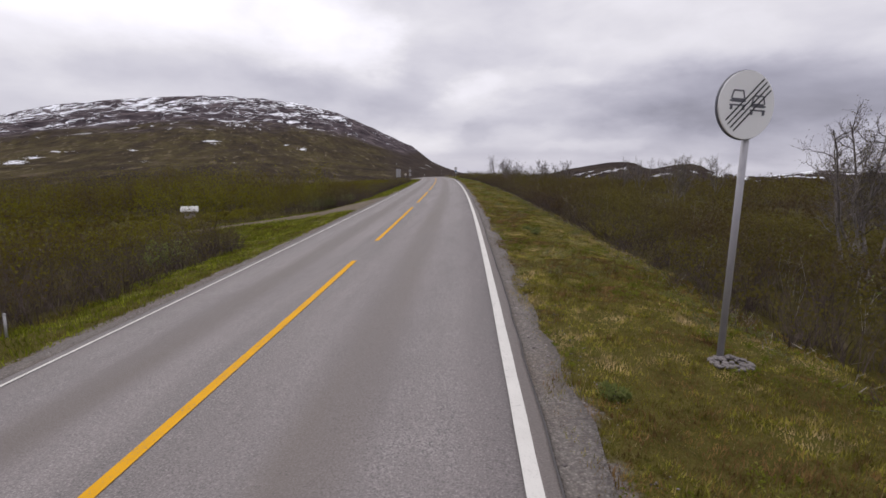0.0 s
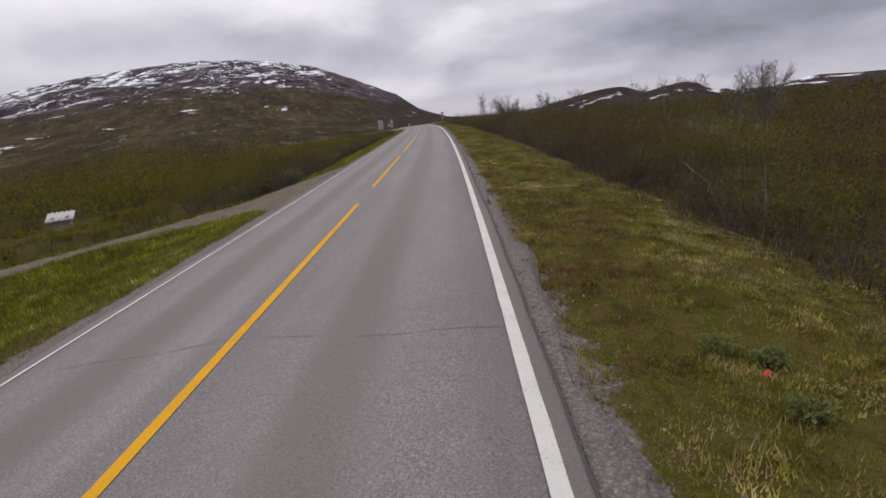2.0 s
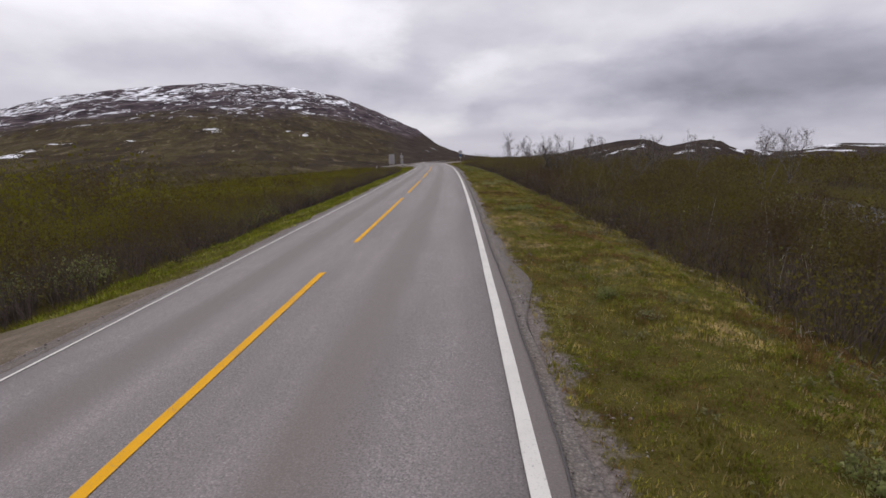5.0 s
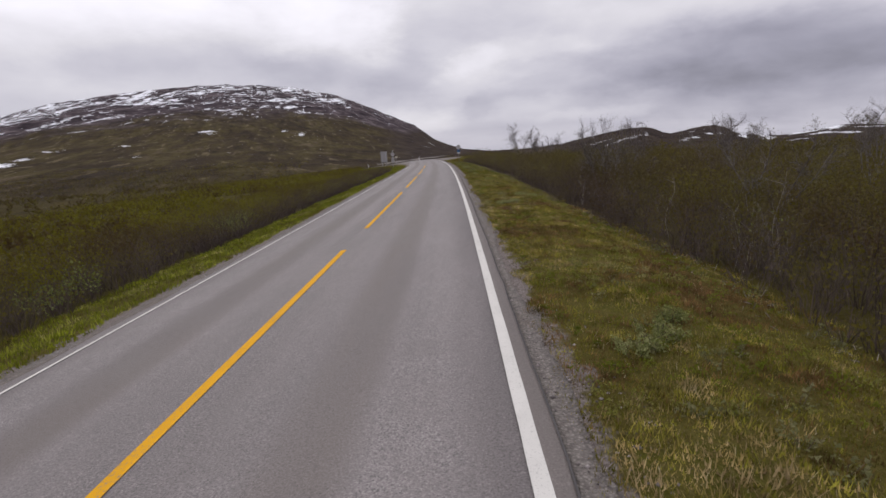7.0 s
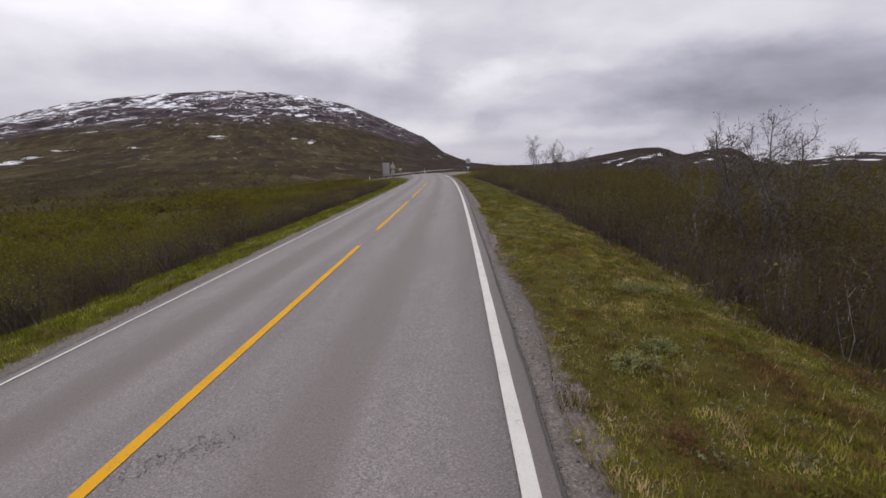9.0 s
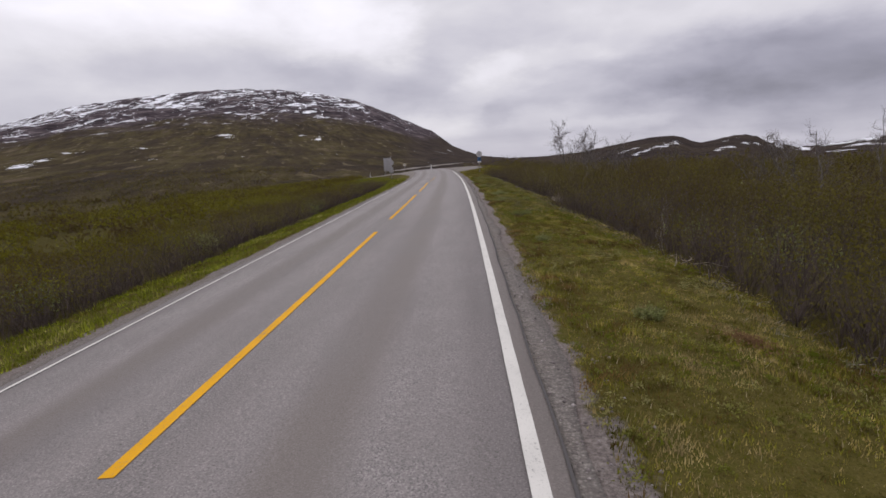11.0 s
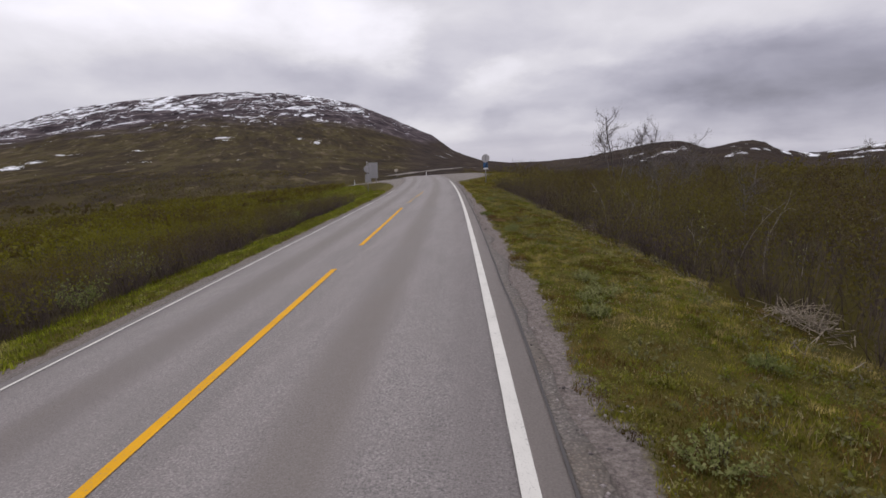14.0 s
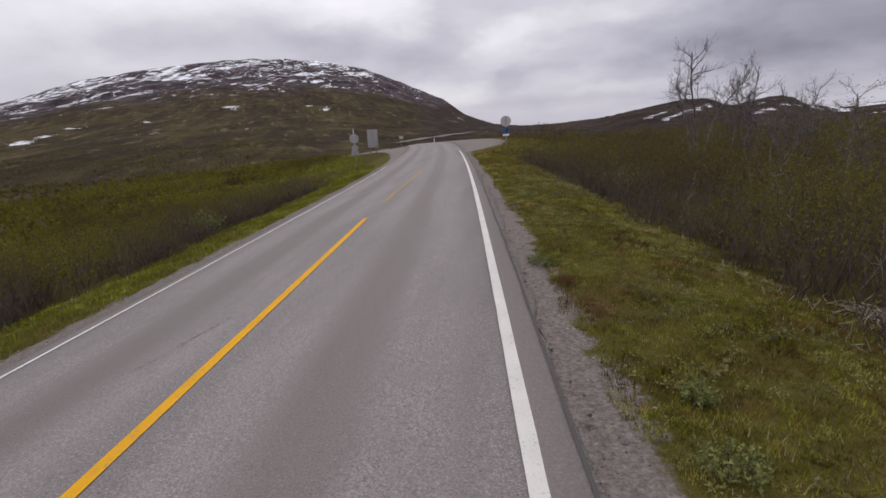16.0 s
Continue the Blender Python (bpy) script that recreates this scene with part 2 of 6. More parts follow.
def mat_ground():
    m = Mat("heath_ground", 0.95, 0, 0.03)
    p = m.pos()
    u = m.attr("u")
    far = m.attr("far")
    alt = m.attr("alt")
    # verge grass and soil
    g1 = m.noise(p, 1.1, 5, 0.6)
    g2 = m.noise(p, 11, 5, 0.7)
    grass = m.ramp(m.math("ADD", m.math("MULTIPLY", g1, 0.6), m.math("MULTIPLY", g2, 0.4)), [(0.3, (0.060, 0.044, 0.018)), (0.42, (0.072, 0.064, 0.014)), (0.50, (0.104, 0.086, 0.025)), (0.58, (0.076, 0.074, 0.013)), (0.70, (0.128, 0.096, 0.042))])
    thatch = m.ramp(m.noise(p, 60, 4, 0.7), [(0.36, (0.58, 0.58, 0.58)), (0.5, (1.0, 1.0, 1.0)), (0.66, (1.0, 1.0, 1.0))])
    straw = m.map(m.noise(m.pos((1.0, 0.35, 1.0)), 70, 3, 0.7), 0.56, 0.66, 0, 0.55)
    grass = m.mix(straw, m.mix(1.0, grass, thatch, "MULTIPLY"), (0.17, 0.14, 0.06))
    soil = m.ramp(m.math("ADD", m.math("MULTIPLY", g2, 0.5), m.math("MULTIPLY", g1, 0.5)), [(0.35, (0.040, 0.031, 0.012)), (0.5, (0.058, 0.049, 0.012)), (0.65, (0.080, 0.066, 0.020))])
    gravel = m.ramp(m.noise(p, 30, 4, 0.75), [(0.3, (0.096, 0.081, 0.075)), (0.5, (0.180, 0.153, 0.143)), (0.7, (0.290, 0.256, 0.236))])
    ragged = m.math("ADD", u, m.math("MULTIPLY", m.math("SUBTRACT", m.noise(p, 2.2, 4, 0.65), 0.5), 0.9))
    near = m.mix(m.map(ragged, 5.5, 5.95), grass, soil)
    near = m.mix(m.map(ragged, -5.0, -4.4, 1, 0), near, soil)
    shoulder = m.math("MULTIPLY", m.map(m.math("SUBTRACT", ragged, m.map(m.along(), 50, 80, 0.0, 0.24)), 2.98, 2.84), m.map(ragged, -3.0, -2.86))
    near = m.mix(shoulder, near, gravel)
    # open heath and bog farther out
    h1 = m.noise(m.pos((1.0, 0.16, 0.8), 24), 0.045, 10, 0.70)
    h2 = m.noise(m.pos((1, 1, 0.3)), 0.009, 6, 0.6)
    h3 = m.noise(m.pos((1.0, 0.26, 1.0), 24), 0.011, 6, 0.62)
    heath = m.ramp(m.math("ADD", m.math("MULTIPLY", h1, 0.40), m.math("ADD", m.math("MULTIPLY", h3, 0.40), m.math("MULTIPLY", h2, 0.20))), [(0.36, (0.022, 0.016, 0.013)), (0.45, (0.038, 0.028, 0.019)), (0.50, (0.050, 0.038, 0.020)), (0.54, (0.066, 0.053, 0.022)), (0.58, (0.072, 0.054, 0.034)), (0.66, (0.13, 0.100, 0.070))])
    # dark shrubs and pale stony spots
    spot = m.noise(m.pos((1.0, 0.15, 0.8), 24), 0.07, 6, 0.66)
    heath = m.mix(m.map(spot, 0.46, 0.38, 0, 0.6), heath, (0.020, 0.016, 0.010))
    heath = m.mix(m.map(spot, 0.585, 0.65, 0, 0.7), heath, (0.150, 0.120, 0.075))
    # bare rock with lying snow higher up
    r1 = m.noise(p, 0.016, 10, 0.66)
    r2 = m.noise(p, 0.05, 6, 0.6)
    rock = m.ramp(m.math("ADD", m.math("MULTIPLY", r1, 0.6), m.math("MULTIPLY", r2, 0.4)), [(0.38, (0.014, 0.010, 0.013)), (0.5, (0.058, 0.045, 0.051)), (0.60, (0.15, 0.122, 0.128))])
    s1 = m.math("ADD", m.math("MULTIPLY", m.noise(m.pos((1.0, 0.34, 1.6)), 0.038, 10, 0.72, 0.6), 0.62), m.math("MULTIPLY", m.noise(m.pos((1.0, 0.5, 1.6)), 0.0075, 5, 0.6), 0.38))
    s2 = m.noise(m.pos((0.6, 1.6, 1.0)), 0.010, 8, 0.56)
    line = m.math("ADD", alt, m.math("MULTIPLY", m.math("SUBTRACT", h2, 0.5), 0.35))
    up = m.map(line, 0.58, 0.74)
    # crowberry and bare peat on the low hills
    peat = m.mix(m.map(h1, 0.4, 0.6), (0.026, 0.019, 0.020), (0.050, 0.037, 0.033))
    heath = m.mix(m.map(m.attr("lee"), 0.0, 0.3, 0.75, 0.0), heath, peat)
    hill = m.mix(up, heath, rock)
    s1 = m.math("ADD", s1, m.map(m.attr("lee"), 0.0, 1.0, -0.060, 0.0, False))
    high = m.map(m.math("ADD", s1, m.map(line, 0.62, 1.0, -0.065, 0.012, False)), 0.512, 0.526)
    low = m.map(m.math("MAXIMUM", s2, m.math("ADD", m.noise(p, 0.018, 7, 0.6), -0.03)), 0.685, 0.695)
    knoll = m.attr("knoll")
    s3 = m.noise(m.pos((1.3, 0.7, 2.0)), 0.12, 8, 0.78)
    drift = m.map(m.math("ADD", knoll, m.math("MULTIPLY", m.math("SUBTRACT", s3, 0.5), 3.2)), 0.54, 0.60)
    snow = m.math("MAXIMUM", drift, m.math("MAXIMUM", m.math("MULTIPLY", high, m.map(line, 0.58, 0.68)), m.math("MULTIPLY", low, m.map(alt, 0.16, 0.26))))
    hill = m.mix(snow, hill, (0.80, 0.81, 0.86))
    bog = m.ramp(m.noise(p, 0.21, 6, 0.65), [(0.36, (0.030, 0.022, 0.012)), (0.5, (0.046, 0.037, 0.013)), (0.64, (0.066, 0.050, 0.022))])
    near = m.mix(m.map(m.math("ABSOLUTE", u), 24, 42), near, bog)
    m.color(m.mix(far, near, hill))
    m.bump(m.math("ADD", m.math("ADD", m.math("MULTIPLY", g2, 0.03), m.math("MULTIPLY", m.noise(p, 60, 4, 0.7), 0.02)), m.math("MULTIPLY", m.math("MULTIPLY", r1, far), 14.0)), 0.8, 1.0)
    return m.m


def mat_water():
    m = Mat("stream_water", 0.10, 0, 0.5)
    n = m.noise(m.pos((1.0, 0.6, 1.0)), 2.2, 4, 0.6)
    m.color(m.mix(m.map(n, 0.4, 0.7), (0.020, 0.019, 0.014), (0.032, 0.028, 0.020)))
    m.bump(n, 0.25, 0.02)
    return m.m


def mat_leaf(name, stops, rough=0.6, patch=0.16, spread=1.0, own=0.5, glow=0.35):
    m = Mat(name, rough, 0, 0.04)
    big = m.noise(m.pos(), patch, 4, 0.6)
    f = m.math("ADD", m.math("MULTIPLY", m.island(), own), m.math("ADD", m.math("MULTIPLY", m.math("SUBTRACT", big, 0.5), 1.6 * spread), 0.5 - own / 2))
    broad = m.noise(m.pos(), patch * 0.3, 3, 0.6)
    f = m.math("ADD", f, m.math("MULTIPLY", m.math("SUBTRACT", broad, 0.5), 1.3 * spread))
    col = m.ramp(f, stops)
    m.color(col)
    t = m.n("ShaderNodeBsdfTranslucent")
    m.link(col, t.inputs["Color"])
    mix = m.n("ShaderNodeMixShader")
    mix.inputs[0].default_value = glow
    m.soften(m.b.inputs["Normal"])
    m.link(m.b.outputs[0], mix.inputs[1])
    m.link(t.outputs[0], mix.inputs[2])
    m.link(mix.outputs[0], m.nt.nodes["Material Output"].inputs["Surface"])
    return m.m


def mat_grass(name, stops, near_tint, far_tint):
    """Short mixed turf: moss, fresh blades, dead straw, in patches of two sizes."""
    m = Mat(name, 0.7, 0, 0.04)
    big = m.noise(m.pos(), 1.1, 4, 0.6)
    mid = m.noise(m.pos(), 4.6, 3, 0.6)
    f = m.math("ADD", m.math("MULTIPLY", m.math("SUBTRACT", big, 0.5), 1.9), m.math("MULTIPLY", m.math("SUBTRACT", mid, 0.5), 1.2))
    f = m.math("ADD", f, m.math("MULTIPLY", m.math("SUBTRACT", m.island(), 0.5), 0.30))
    wide = m.map(m.noise(m.pos(), 0.22, 3, 0.6), 0.35, 0.65, -0.14, 0.12)
    col = m.ramp(m.math("ADD", m.math("ADD", f, wide), 0.44), stops)
    # uneven tone of the turf, with the shade between tufts put into the colour
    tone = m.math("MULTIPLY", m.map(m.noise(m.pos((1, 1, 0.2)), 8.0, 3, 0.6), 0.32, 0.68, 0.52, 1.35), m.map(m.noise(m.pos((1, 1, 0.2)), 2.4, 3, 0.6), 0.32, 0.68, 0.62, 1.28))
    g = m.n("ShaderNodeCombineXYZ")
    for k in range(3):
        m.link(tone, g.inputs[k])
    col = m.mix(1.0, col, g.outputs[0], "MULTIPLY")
    # fresher and mossier farther along
    col = m.mix(m.map(m.along(), 40, 78), m.mix(1.0, col, near_tint, "MULTIPLY"), m.mix(1.0, col, far_tint, "MULTIPLY"))
    m.color(col)
    t = m.n("ShaderNodeBsdfTranslucent")
    m.link(col, t.inputs["Color"])
    mix = m.n("ShaderNodeMixShader")
    mix.inputs[0].default_value = 0.35
    m.soften(m.b.inputs["Normal"], up=0.8)
    m.link(m.b.outputs[0], mix.inputs[1])
    m.link(t.outputs[0], mix.inputs[2])
    m.link(mix.outputs[0], m.nt.nodes["Material Output"].inputs["Surface"])
    return m.m


def mat_bark(name, a, b, scale=14, rough=0.85):
    m = Mat(name, rough, 0, 0.2)
    n = m.noise(m.pos((1, 1, 0.45)), scale, 5, 0.7)
    c = m.mix(m.map(n, 0.35, 0.65), a, b)
    m.color(m.mix(m.math("MULTIPLY", m.island(), 0.5), c, tuple(0.6 * v for v in a)))
    m.bump(n, 0.4, 0.01)
    return m.m


def mat_plain(name, col, rough=0.5, metal=0.0, dirt=0.25, scale=9):
    m = Mat(name, rough, metal)
    p = m.obj()
    n = m.noise(p, scale, 5, 0.65)
    fine = m.noise(p, scale * 9, 3, 0.6)
    c = m.mix(m.map(n, 0.42, 0.75, 0, dirt), col, tuple(0.55 * v for v in col))
    c = m.mix(m.map(fine, 0.55, 0.8, 0, dirt * 0.5), c, (0.12, 0.11, 0.10))
    m.color(c)
    m.bump(fine, 0.12, 0.002)
    return m.m


def mat_pebble():
    """Crushed stone, each piece of its own tone."""
    m = Mat("crushed_stone", 0.9, 0, 0.2)
    c = m.ramp(m.island(), [(0.0, (0.075, 0.066, 0.066)), (0.4, (0.165, 0.142, 0.138)), (0.7, (0.235, 0.202, 0.198)), (1.0, (0.40, 0.36, 0.35))])
    m.color(m.mix(m.map(m.noise(m.pos(), 160, 3, 0.6), 0.45, 0.7, 0, 0.3), c, (0.10, 0.09, 0.085)))
    return m.m


PEBBLE = mat_pebble()
ASPHALT = mat_asphalt()
GRAVEL = mat_shoulder("gravel", 1.17)
PALE_GRAVEL = mat_shoulder("pale_gravel", 1.45)
DIRT = mat_dirt()
WHITE = mat_paint("white_road_paint", (0.62, 0.60, 0.565), 0.8, 0.75)
YELLOW = mat_paint("yellow_road_paint", (0.68, 0.345, 0.012), 0.75, 0.73)
YELLOW_WORN = mat_paint("worn_yellow_road_paint", (0.50, 0.29, 0.06), 0.9, 0.58)
WEAR = mat_plain("pitted_asphalt", (0.105, 0.097, 0.097), 0.95)
CRACK = mat_plain("open_crack", (0.078, 0.072, 0.072), 0.95)
GROUND = mat_ground()
WATER = mat_water()
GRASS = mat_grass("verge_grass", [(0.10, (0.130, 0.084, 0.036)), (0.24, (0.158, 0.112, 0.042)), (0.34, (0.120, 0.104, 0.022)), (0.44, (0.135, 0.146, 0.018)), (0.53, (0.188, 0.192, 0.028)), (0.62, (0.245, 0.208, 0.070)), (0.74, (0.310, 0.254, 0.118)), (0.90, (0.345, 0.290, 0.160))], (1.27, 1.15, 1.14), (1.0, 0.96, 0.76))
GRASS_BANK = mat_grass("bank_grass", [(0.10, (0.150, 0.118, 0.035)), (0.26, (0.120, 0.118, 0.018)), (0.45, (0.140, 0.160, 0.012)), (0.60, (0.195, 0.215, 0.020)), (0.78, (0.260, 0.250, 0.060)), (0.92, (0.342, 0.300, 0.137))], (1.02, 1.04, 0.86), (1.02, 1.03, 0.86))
HERB = mat_leaf("verge_herb", [(0.15, (0.085, 0.105, 0.008)), (0.45, (0.14, 0.155, 0.016)), (0.7, (0.20, 0.195, 0.050)), (0.95, (0.28, 0.26, 0.11))], 0.6, 0.9, 1.6, 0.25)
LEAF_L = mat_leaf("willow_leaf_green", [(0.12, (0.073, 0.048, 0.019)), (0.36, (0.107, 0.086, 0.012)), (0.60, (0.132, 0.122, 0.011)), (0.85, (0.165, 0.150, 0.018))], 0.6, 0.30, 1.6, 0.18, 0.45)
LEAF_R = mat_leaf("willow_leaf_budding", [(0.12, (0.077, 0.051, 0.024)), (0.36, (0.096, 0.074, 0.022)), (0.58, (0.106, 0.091, 0.018)), (0.85, (0.132, 0.112, 0.025))], 0.6, 0.30, 1.8, 0.18, 0.45)
LEAF_GREY = mat_leaf("grey_willow_leaf", [(0.1, (0.100, 0.122, 0.030)), (0.5, (0.175, 0.195, 0.062)), (0.9, (0.32, 0.32, 0.145))])
LEAF_DUSTY = mat_leaf("dusty_willow_leaf", [(0.1, (0.100, 0.100, 0.040)), (0.5, (0.155, 0.152, 0.066)), (0.9, (0.235, 0.222, 0.115))])
TWIG = mat_bark("dark_twig", (0.068, 0.051, 0.047), (0.145, 0.110, 0.098))
BIRCH_TWIG = mat_bark("birch_twig", (0.125, 0.105, 0.105), (0.235, 0.205, 0.205))
PALE = mat_bark("pale_dead_wood", (0.17, 0.145, 0.12), (0.36, 0.32, 0.27))
CUT_WOOD = mat_bark("weathered_cut_wood", (0.20, 0.165, 0.13), (0.44, 0.37, 0.29))
BIRCH = mat_bark("birch_bark", (0.10, 0.083, 0.075), (0.30, 0.27, 0.25), 9)
GALV = mat_plain("galvanised_steel", (0.36, 0.35, 0.375), 0.55, 0.3, 0.3)
SIGN_WHITE = mat_plain("white_sign_sheeting", (0.76, 0.76, 0.775), 0.5, 0, 0.08, 3)
SIGN_BLACK = mat_plain("black_sign_print", (0.035, 0.035, 0.042), 0.5, 0, 0.1)
SIGN_GREY = mat_plain("grey_sign_print", (0.10, 0.10, 0.12), 0.5, 0, 0.1)
SIGN_BACK = mat_plain("bare_aluminium_back", (0.36, 0.35, 0.36), 0.55, 0.3, 0.3, 4)
SIGN_BLUE = mat_plain("blue_sign_sheeting", (0.03, 0.11, 0.26), 0.45, 0, 0.1)
ROOF = mat_plain("white_corrugated_sheet", (0.44, 0.43, 0.42), 0.5, 0.0, 0.3, 5)
BOARD = mat_plain("weathered_board", (0.30, 0.26, 0.24), 0.85, 0, 0.5, 4)
STONE = mat_plain("loose_stone", (0.20, 0.18, 0.175), 0.9, 0, 0.5, 12)
STUB = mat_bark("cut_stub_wood", (0.20, 0.17, 0.13), (0.40, 0.35, 0.28), 20)
MOSS = mat_leaf("red_brown_moss", [(0.15, (0.110, 0.062, 0.030)), (0.5, (0.175, 0.102, 0.050)), (0.85, (0.25, 0.165, 0.085))], 0.8, 1.5, 1.0, 0.4)
PALE_STEM = mat_bark("pale_birch_shoot", (0.20, 0.175, 0.15), (0.46, 0.42, 0.37))
STRAW = mat_leaf("dry_straw", [(0.2, (0.230, 0.172, 0.086)), (0.6, (0.380, 0.310, 0.172)), (0.9, (0.529, 0.460, 0.310))])

# ---------------------------------------------------------------- building helpers


def part(name, bm, material, parent=None, label=""):
    me = bpy.data.meshes.new(name)
    bm.to_mesh(me)
    bm.free()
    me.materials.append(material)
    ob = new(name, me)
    ob.parent = parent
    if label:
        ob["label"] = label
    return ob


def mesh_arrays(name, verts, faces, mats, mat_index=None, smooth=False, parent=None, attrs=None):
    """One mesh object from arrays of vertices and of quads or triangles."""
    verts = np.asarray(verts, np.float32)
    groups = faces if isinstance(faces, (list, tuple)) else [faces]
    groups = [np.asarray(f, np.int32) for f in groups if len(f)]
    me = bpy.data.meshes.new(name)
    me.vertices.add(len(verts))
    me.vertices.foreach_set("co", verts.ravel())
    loops = np.concatenate([f.ravel() for f in groups])
    sizes = np.concatenate([np.full(len(f), f.shape[1], np.int32) for f in groups])
    starts = np.concatenate([[0], np.cumsum(sizes)[:-1]]).astype(np.int32)
    me.loops.add(len(loops))
    me.loops.foreach_set("vertex_index", loops)
    me.polygons.add(len(sizes))
    me.polygons.foreach_set("loop_start", starts)
    me.polygons.foreach_set("loop_total", sizes)
    if mat_index is not None:
        me.polygons.foreach_set("material_index", np.asarray(mat_index, np.int32))
    if smooth:
        me.polygons.foreach_set("use_smooth", np.ones(len(sizes), bool))
    for m in mats if isinstance(mats, (list, tuple)) else [mats]:
        me.materials.append(m)
    for k, v in (attrs or {}).items():
        a = me.attributes.new(k, "FLOAT", "POINT")
        a.data.foreach_set("value", np.asarray(v, np.float32).ravel())
    me.update(calc_edges=True)
    me.validate()
    ob = new(name, me)
    ob.parent = parent
    return ob


def vnoise(x, y, seed=0):
    """Smooth value noise in 0..1."""
    x, y = np.asarray(x, np.float64), np.asarray(y, np.float64)
    xi, yi = np.floor(x).astype(np.int64), np.floor(y).astype(np.int64)
    fx, fy = x - xi, y - yi
    fx, fy = fx * fx * (3 - 2 * fx), fy * fy * (3 - 2 * fy)

    def h(a, b):
        n = (a * 374761393 + b * 668265263 + seed * 974711) & 0xFFFFFFFF
        n = ((n ^ (n >> 13)) * 1274126177) & 0xFFFFFFFF
        return ((n ^ (n >> 16)) & 0xFFFF) / 65535.0

    a, b, c, d = h(xi, yi), h(xi + 1, yi), h(xi, yi + 1), h(xi + 1, yi + 1)
    return (a * (1 - fx) + b * fx) * (1 - fy) + (c * (1 - fx) + d * fx) * fy


def fbm(x, y, seed=0, octaves=4):
    t, amp, tot = 0, 0.5, 0
    for k in range(octaves):
        t = t + amp * vnoise(x * 2 ** k, y * 2 ** k, seed + k)
        tot += amp
        amp *= 0.5
    return t / tot


def sstep(a, b, v):
    t = np.clip((v - a) / (b - a), 0, 1)
    return t * t * (3 - 2 * t)


# ---------------------------------------------------------------- the lie of the land
LINE_R, LINE_L = 2.44, -2.26
Y_END = 178.0


def road_x(y):
    y = np.asarray(y, float)
    c = np.clip(y, -30, Y_END)
    v = -1.8462e-08 * c ** 4 + 4.1076e-06 * c ** 3 - 6.9684e-04 * c ** 2 + 1.7079e-05 * c + 0.00079
    d = -7.3848e-08 * c ** 3 + 1.23228e-05 * c ** 2 - 1.39368e-03 * c
    return v + d * (y - c)


def road_z(y):
    c = np.clip(np.asarray(y, float), -30, 260)
    t = np.clip((c - 98) / 60, 0, 1)
    return -6.2473e-08 * c ** 3 - 1.3095e-04 * c ** 2 + 0.022347 * c - 0.0048 + 0.45 * t * t * (3 - 2 * t)


def road_turn(y):
    c = np.clip(np.asarray(y, float), -30, Y_END)
    return -7.3848e-08 * c ** 3 + 1.23228e-05 * c ** 2 - 1.39368e-03 * c


def tilt(u):
    """Cross fall of the carriageway."""
    return np.where(u > 0, 0.0365 * u, 0.12 * u)


def on_road(y, u, lift=0.0):
    y, u = np.asarray(y, float), np.asarray(u, float)
    t = np.arctan(road_turn(y))
    return np.stack([road_x(y) + u * np.cos(t), y - u * np.sin(t), road_z(y) + tilt(u) + lift], -1)


PROFILE_U = [-400, -90, -40, -20, -10, -6.5, -4.7, -3.2, -2.62, -2.45, 0, 2.62, 2.8, 3.2, 4.5, 5.6, 6.6, 9, 12, 18, 23, 31, 42, 120, 400]
PROFILE_Z = [-9, -6.6, -3.6, -2.1, -1.55, -1.25, -0.80, -0.45, -0.335, -0.32, -0.05, 0.06, 0.075, 0.07, 0.03, -0.17, -0.42, -0.75, -1.1, -1.75, -1.95, -1.95, -1.8, -1.2, 1.0]
P0 = (-0.45, 71.9)
SKY_AZ = [-180, -90, -50, -38, -35, -33.4, -30.5, -27.6, -26.8, -25.8, -24.4, -23.1, -22.2, -21.3, -20.5, -19.7, -17.9, -15.4, -12.7, -9.5, -5.6, -2.1, 1.0, 2.8, 4.2, 5.2, 6.5, 8.9, 10.3, 11.9, 14.5, 17.4, 20.2, 22.8, 25.8, 28.7, 32, 36.4, 40.5, 42.5, 44.5, 46.5, 52, 70, 120, 180]
SKY_EL = [1.2, 0.8, 0.35, 0.42, 0.6, 0.3, -0.1, 0.3, 0.95, 1.28, 1.2, 0.95, 0.68, 0.66, 1.08, 1.46, 1.5, 1.1, 0.65, 0.1, -0.2, -0.25, 0.1, 0.72, 1.35, 2.1, 3.05, 4.1, 4.72, 5.4, 6.4, 7.1, 7.45, 7.62, 7.66, 7.5, 7.15, 6.5, 5.7, 5.1, 4.45, 3.8, 3.0, 2.6, 2.0, 2.0]
DIST_AZ = [-180, -60, -38, -31, -28, -22, -14, -11.5, -9, -3, 0.5, 4, 8, 14, 60, 180]
DIST_R = [2500, 1500, 1400, 1300, 700, 560, 560, 640, 1600, 2600, 3200, 3300, 3200, 3000, 2800, 2500]

